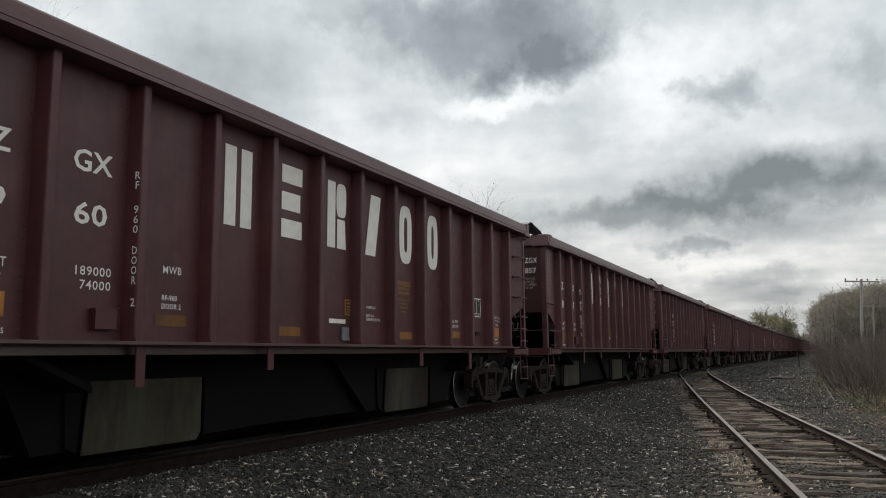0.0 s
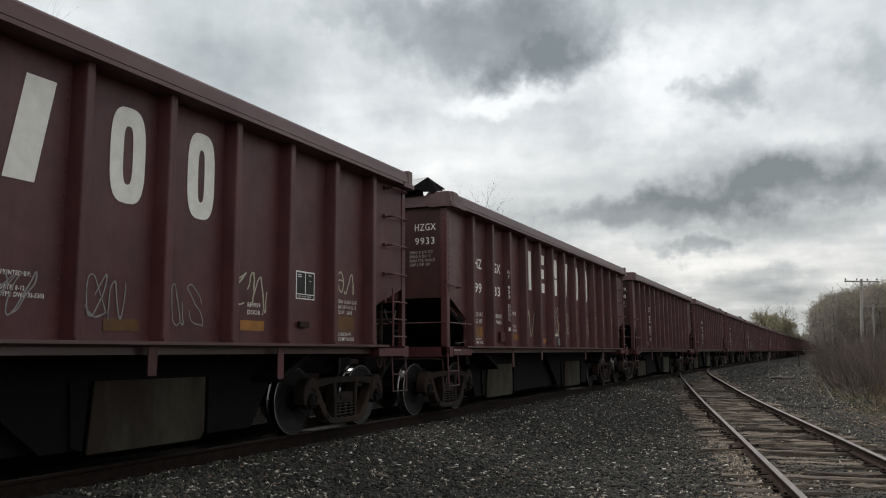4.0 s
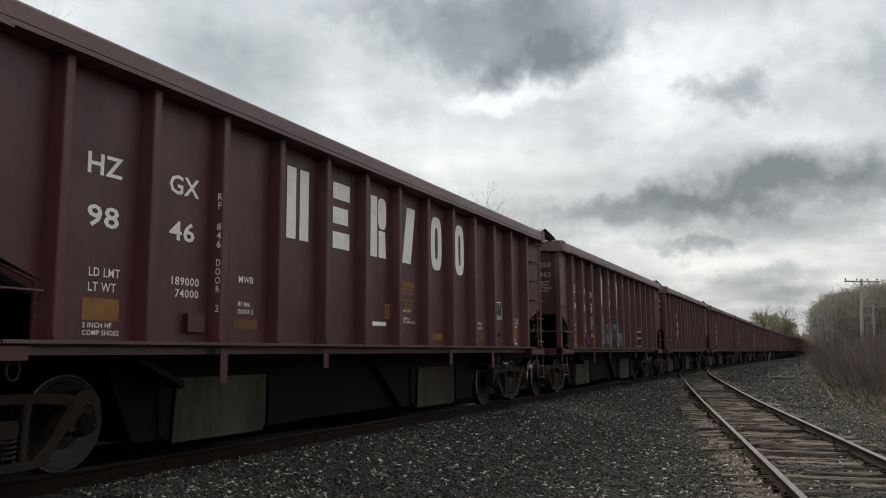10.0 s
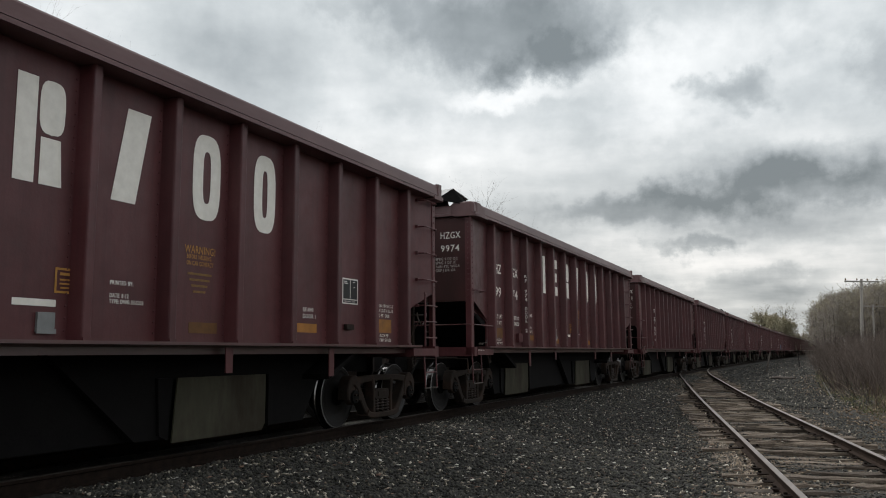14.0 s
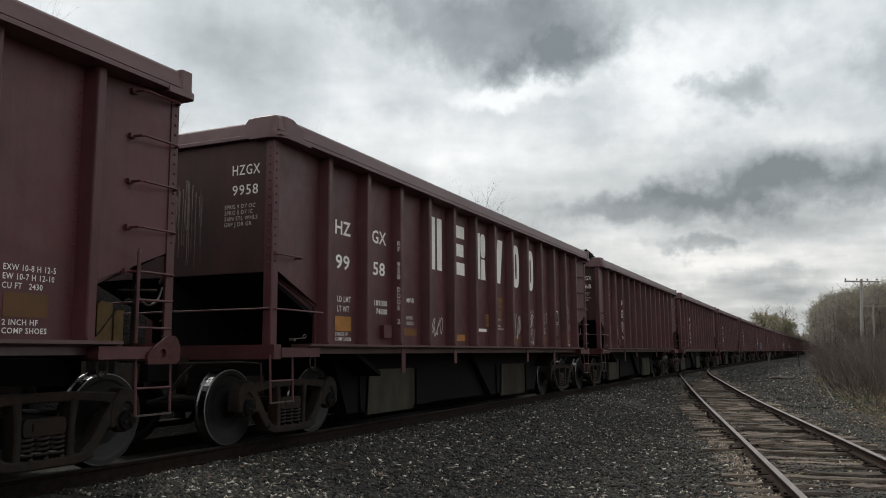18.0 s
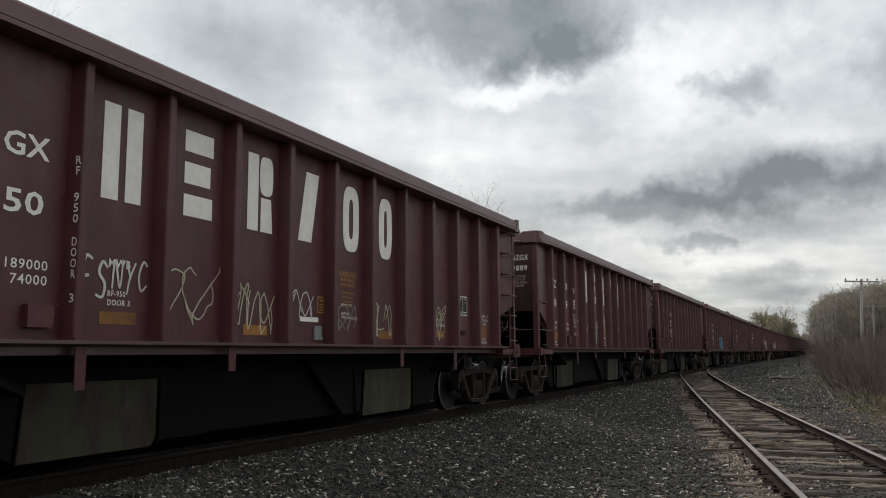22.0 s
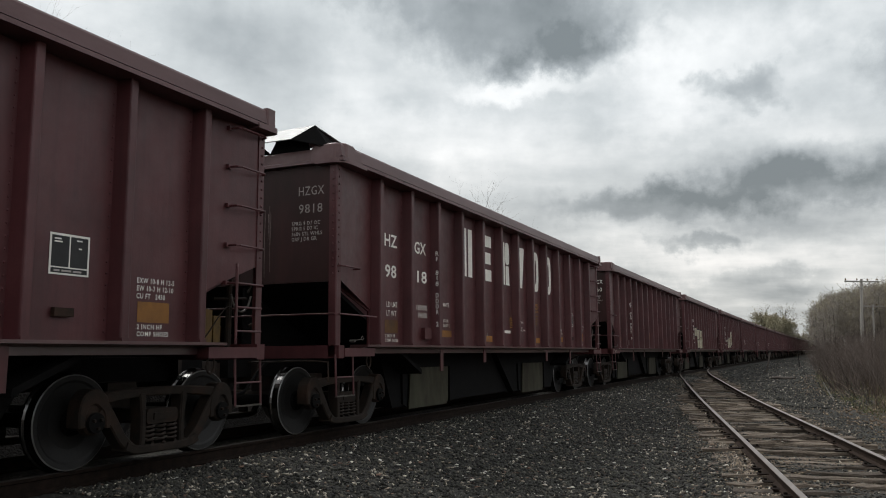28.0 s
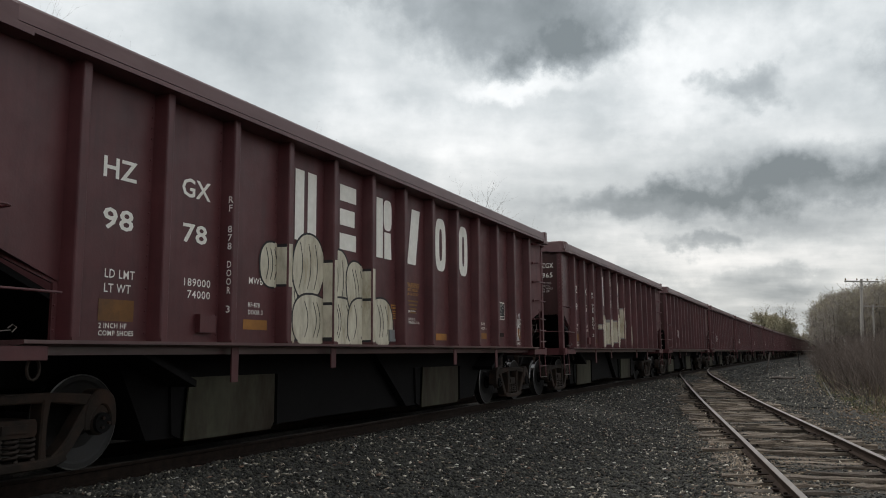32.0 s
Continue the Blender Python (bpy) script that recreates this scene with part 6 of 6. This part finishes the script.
def simple_tree(seed, buds):
    """A far tree: a trunk, a few limbs and a haze of twig ends."""
    rnd = random.Random(seed)
    trunk, crown = Acc(), Acc()
    trunk.tube([(0, 0, -1), (rnd.gauss(0, 0.2), 0, 4), (rnd.gauss(0, 0.4), 0, 8.5)], [0.16, 0.12, 0.03], 5, 0, False)
    tips = []
    for j in range(26):
        a, z = rnd.uniform(0, 6.28), rnd.uniform(2.0, 8.0)
        L = rnd.uniform(1.4, 3.0) * (1.15 - 0.07 * z)
        p = Vector((0, 0, z))
        q = p + Vector((math.cos(a) * L, math.sin(a) * L, rnd.uniform(0.8, 2.2)))
        crown.tube([p, p.lerp(q, 0.5) + Vector((0, 0, 0.2)), q], [0.045, 0.03, 0.012], 3, 0, False)
        for _ in range(11):
            u = rnd.uniform(0.3, 1.0)
            s = p.lerp(q, u)
            e = s + Vector((rnd.gauss(0, 0.7), rnd.gauss(0, 0.7), rnd.uniform(0.2, 1.2)))
            crown.tube([s, e], [0.02, 0.008], 3, 0, False)
            tips.append(e)
    for i in range(buds):
        e = rnd.choice(tips)
        s = 0.065
        crown.add([e + Vector((rnd.gauss(0, s), rnd.gauss(0, s), rnd.gauss(0, s))) + Vector((rnd.gauss(0, 0.3), rnd.gauss(0, 0.3), 0)) * (k > 9) for k in range(3)], [(0, 1, 2)], 1)
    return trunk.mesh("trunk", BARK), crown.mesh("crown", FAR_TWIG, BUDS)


FAR = [simple_tree(31, 120), simple_tree(32, 520), simple_tree(33, 1000)]
rnd = random.Random(9)
spots = []
for i in range(320):
    dist = rnd.uniform(150, 310)
    az = 0.45 + 7.2 * rnd.random() ** 1.2
    x, y = EYE[0] + dist * math.sin(radians(az)), dist
    if x - float(track_x(y)) < 3.5:
        continue
    z = float(ground_z(x, y))
    skyline = 3.2 + 1.1 * min(1.0, (az - 0.45) / 0.7) + 0.14 * max(0.0, az - 1.15)   # the woods' outline rises towards the hill
    tall = (EYE[2] + dist * math.tan(radians(skyline * rnd.uniform(0.72, 1.04))) - z) / 11.6
    spots.append((x, y, z - 0.2, min(1.7, max(0.6, tall)), rnd.uniform(0, 6.28), rnd.choice((0, 1, 1, 2, 2))))
joined_woods("hillside_woods", FAR, spots, "bare and budding woods on the hillside", "woods")


def shrub_mesh(seed, height, stems, wide):
    rnd = random.Random(seed)
    acc = Acc()
    for i in range(stems):
        a, r = rnd.uniform(0, 6.28), wide * 0.35 * math.sqrt(rnd.random())
        p = Vector((r * math.cos(a), r * math.sin(a), -0.1))
        d = Vector((math.cos(a) * 0.35 + rnd.gauss(0, 0.15), math.sin(a) * 0.35 + rnd.gauss(0, 0.15), 1)).normalized()
        grow(acc, rnd, p, d, height * rnd.uniform(0.45, 0.8), rnd.uniform(0.008, 0.018), 2, 3, 0.6, 0.06)
    return acc.mesh("shrub", TWIG)


SHRUBS = [shrub_mesh(51, 2.0, 22, 2.2), shrub_mesh(52, 2.4, 24, 2.4), shrub_mesh(53, 1.8, 24, 2.4), shrub_mesh(54, 2.6, 22, 2.2)]
rnd = random.Random(10)
for i in range(120):
    u = rnd.random()
    y = 21 + 45 * u ** 1.2
    lo = 9.6 - 0.09 * (y - 21) if y < 33 else 8.5
    x = lo + rnd.random() ** 1.3 * (2.4 + 0.07 * y)
    put("shrub", SHRUBS[rnd.randrange(4)], x, y, float(ground_z(x, y)), rnd.uniform(0, 360), "leafless brown shrub in a dense thicket", "shrub", "shrubs of the thicket")
for i in range(60):
    y = 1 + 75 * rnd.random()
    x = -4.6 - rnd.random() * 4 + float(track_x(y))
    put("shrub", SHRUBS[rnd.randrange(4)], x, y, float(ground_z(x, y)), rnd.uniform(0, 360), "leafless brown shrub behind the train", "shrub", "shrubs behind the train")


for i in range(120):   # unseen shrubs added beside and behind the camera to block low sky light
    y = -27 + 32 * rnd.random()
    x = 12.2 + 5.5 * rnd.random()
    ob = put("shrub", SHRUBS[rnd.randrange(4)], x, y, float(ground_z(x, y)), rnd.uniform(0, 360), "unseen tall leafless shrub added to block low sky", "shrub", "shrubs of the thicket")
    ob.scale = (1.9, 1.9, rnd.uniform(1.8, 2.5))


def tufts(name, count, spot, tall, mat, label, seed):
    """Blades and stalks as thin three-cornered leaves."""
    rng = np.random.default_rng(seed)
    x, y = spot(rng, count)
    n = len(x)
    z = ground_z(x, y)
    a, h = rng.uniform(0, 6.28, n), rng.uniform(tall[0], tall[1], n)
    w = rng.uniform(0.004, 0.012, n)
    lx, ly = rng.normal(0, 0.6, n) * h, rng.normal(0, 0.6, n) * h
    P = np.stack([np.stack([x - w * np.cos(a), y - w * np.sin(a), z], -1), np.stack([x + w * np.cos(a), y + w * np.sin(a), z], -1), np.stack([x + lx, y + ly, z + h], -1)], 1)
    me = bpy.data.meshes.new(name)
    me.from_pydata(P.reshape(-1, 3).tolist(), [], np.arange(3 * n).reshape(-1, 3).tolist())
    me.materials.append(mat)
    return tagged(new(name, me), label, "grass", "", "stuff")


def verge(rng, n):
    y = 10 + 42 * rng.random(n) ** 1.5
    x = siding_x(y) + 1.9 + 5.5 * rng.random(n) ** 0.8
    clump = np.sin(x * 2.3 + 1.7 * np.sin(y * 0.9)) * np.sin(y * 1.3 + x) + rng.normal(0, 0.5, n)
    keep = (clump > 0.1) & (x > np.where(y < 35, 9.6 - 0.085 * (y - 10), 7.5))
    return x[keep], y[keep]


def leaf_spots(rng, n):
    y = 9 + 40 * rng.random(n) ** 1.5
    x = siding_x(y) + 1.7 + 5.5 * rng.random(n)
    keep = x > np.where(y < 35, 9.15 - 0.085 * (y - 10), 6.9) + rng.normal(0, 0.35, n)
    return x[keep], y[keep]


tufts("verge_grass", 26000, verge, (0.05, 0.28), GRASS, "patchy dry and green grass beside the siding", 4)
tufts("dead_stalks", 2600, verge, (0.3, 1.0), LITTER, "dead standing weed stalks", 6)
stone_field("leaf_litter", 10000, leaf_spots, (0.02, 0.05), LITTER, "brown dead leaves and twigs on the verge", 5)


# ---- wooden utility poles, posts and the fallen timber ----
def utility_pole():
    pole = Acc().tube([(0, 0, -0.5), (0, 0, 3.5), (0, 0, 7.25)], [0.125, 0.11, 0.09], 12).mesh("pole", POLEWOOD)
    arm = Acc().box(-1.25, 1.25, -0.17, -0.06, 6.98, 7.10).mesh("crossarm", POLEWOOD)
    brace = Acc().tube([(0.6, -0.10, 6.98), (0, -0.13, 6.4), (-0.6, -0.10, 6.98)], 0.018, 5).mesh("brace", RAIL)
    ins = Acc().lathe([(0.0, 0.02), (0.06, 0.02), (0.06, 0.05), (0.10, 0.06), (0.13, 0.05), (0.17, 0.045), (0.19, 0.0)], 10)
    ins.v = [(v[1], v[2], v[0]) for v in ins.v]
    ins = ins.mesh("insulator", BRASS, smooth=True)
    root = new("utility_pole")
    part("pole", pole, root)
    part("crossarm", arm, root)
    part("brace", brace, root)
    for x in (-1.18, -0.35, 0.4, 1.1):
        part("insulator", ins, root, "", pose(x, -0.115, 7.10))
    return tagged(root, "silvered wooden utility pole with one crossarm", "utility pole", "utility poles")


first_pole = utility_pole()
first_pole.matrix_basis = pose(11.05, 72.5, -0.45, 0, 3.2, 4)
copy_thing(first_pole, pose(14.45, 110, float(ground_z(14.45, 110)) - 0.3, 0, 1.5, 4))
wire = Acc()
for off in (-1.18, -0.35, 1.1):
    a, b = (11.45, 72.4, 6.72), (14.62, 109.9, float(ground_z(14.45, 110)) + 6.86)
    pts = []
    for i in range(13):
        u = i / 12
        pts.append((a[0] + (b[0] - a[0]) * u + off, a[1] + (b[1] - a[1]) * u, a[2] + (b[2] - a[2]) * u - 2.6 * u * (1 - u)))
    wire.tube(pts, 0.005, 4)
tagged(new("overhead_wires", wire.mesh("overhead_wires", SHADOWED)), "thin dark wires between the utility poles", "wires", "", "stuff")

put("marker_post", Acc().prism([(-0.05, -0.03), (0.05, -0.03), (0.05, 0.03), (-0.05, 0.03)], "z", -0.3, 1.5).mesh("marker_post", BARK), 4.4, 62, float(ground_z(4.4, 62)), 10, "leaning weathered wooden marker post", "post").rotation_euler = (0.0, radians(13), 0.2)
put("marker_post", Acc().tube([(0, 0, -0.2), (0, 0, 1.5)], 0.035, 8).mesh("marker_post", SHADOWED), 6.4, 78, float(ground_z(6.4, 78)), 0, "thin dark upright marker post", "post")
log = Acc()
log.tube([(-1.2, 0, 0.05), (-0.4, 0.06, 0.10), (0.5, -0.03, 0.09), (1.3, 0.05, 0.12)], [0.06, 0.065, 0.06, 0.04], 8)
put("fallen_log", log.mesh("fallen_log", BARK), 5.9, 46, float(ground_z(5.9, 46)), -62, "dark fallen log beside the siding", "log")
stick = Acc().tube([(0, 0, 0), (-0.15, 0.1, 0.3), (-0.28, 0.1, 0.6)], [0.025, 0.02, 0.012], 6)
put("broken_branch", stick.mesh("broken_branch", POLEWOOD), 7.9, 29, float(ground_z(7.9, 29)), 0, "pale broken branch leaning in the weeds", "branch")


# ---- motion: the train rolls towards the camera and past it ----
def train_at(t):
    """Where the leading end of the first car stands along the track."""
    return 2.34281 - 9.4984117 * t - 0.04574506 * t ** 2 + 0.005192582 * t ** 3 - 0.000282029355 * t ** 4 + 7.209096e-06 * t ** 5 - 6.8627935e-08 * t ** 6


# the train does not roll quite evenly: metres by which it is ahead (-) or behind (+) at these seconds
JOLTS = {0: 0.016, 1: 0.026, 2: -0.032, 3: 0.008, 4: 0.03, 5: 0.10, 6: 0.162, 7: 0.133, 8: -0.014, 9: -0.026, 10: -0.026, 12: -0.05, 13: -0.083, 14: 0.099, 15: 0.08, 16: 0.05, 17: 0.033, 19: 0.023, 20: 0.019, 21: 0.034, 22: 0.032, 23: 0.025, 24: 0.017, 28: 0.017, 29: 0.01, 30: 0.081, 31: 0.023, 32: -0.026}


def car_pose(y):
    a, b = float(track_x(y + TRUCK_AT[0])), float(track_x(y + TRUCK_AT[1]))
    turn = math.atan((b - a) / (TRUCK_AT[1] - TRUCK_AT[0]))
    return pose(a - TRUCK_AT[0] * math.sin(turn), y, 0, 0, 0, -math.degrees(turn))


def motions():
    for k, car in enumerate(cars):
        walk(car, [(t, car_pose(train_at(t) + JOLTS.get(t, 0.0) + k * PITCH_LEN)) for t in range(33)])
    spin = [(i / 15, math.degrees((train_at(0) - train_at(i / 15)) / WHEEL_R)) for i in range(481)]
    shared = {}
    for car in cars:
        for truck_ob in car.children:
            if truck_ob.name.split(".")[0] != "truck":
                continue
            for w in truck_ob.children:
                if w.name.split(".")[0] != "wheelset":
                    continue
                y = round(w.location.y, 3)
                if y not in shared:
                    walk(w, [(t, pose(0, y, WHEEL_R, a)) for t, a in spin])
                    shared[y] = w.animation_data
                else:
                    w.rotation_mode = "QUATERNION"
                    w.animation_data_create()
                    w.animation_data.action = shared[y].action
                    w.animation_data.action_slot = shared[y].action_slot
    walk(backdrop, [(t, pose(0, 0, 0, 0, 0.1 * t, -0.01 * t)) for t in (0, 8, 16, 24, 32)])


motions()
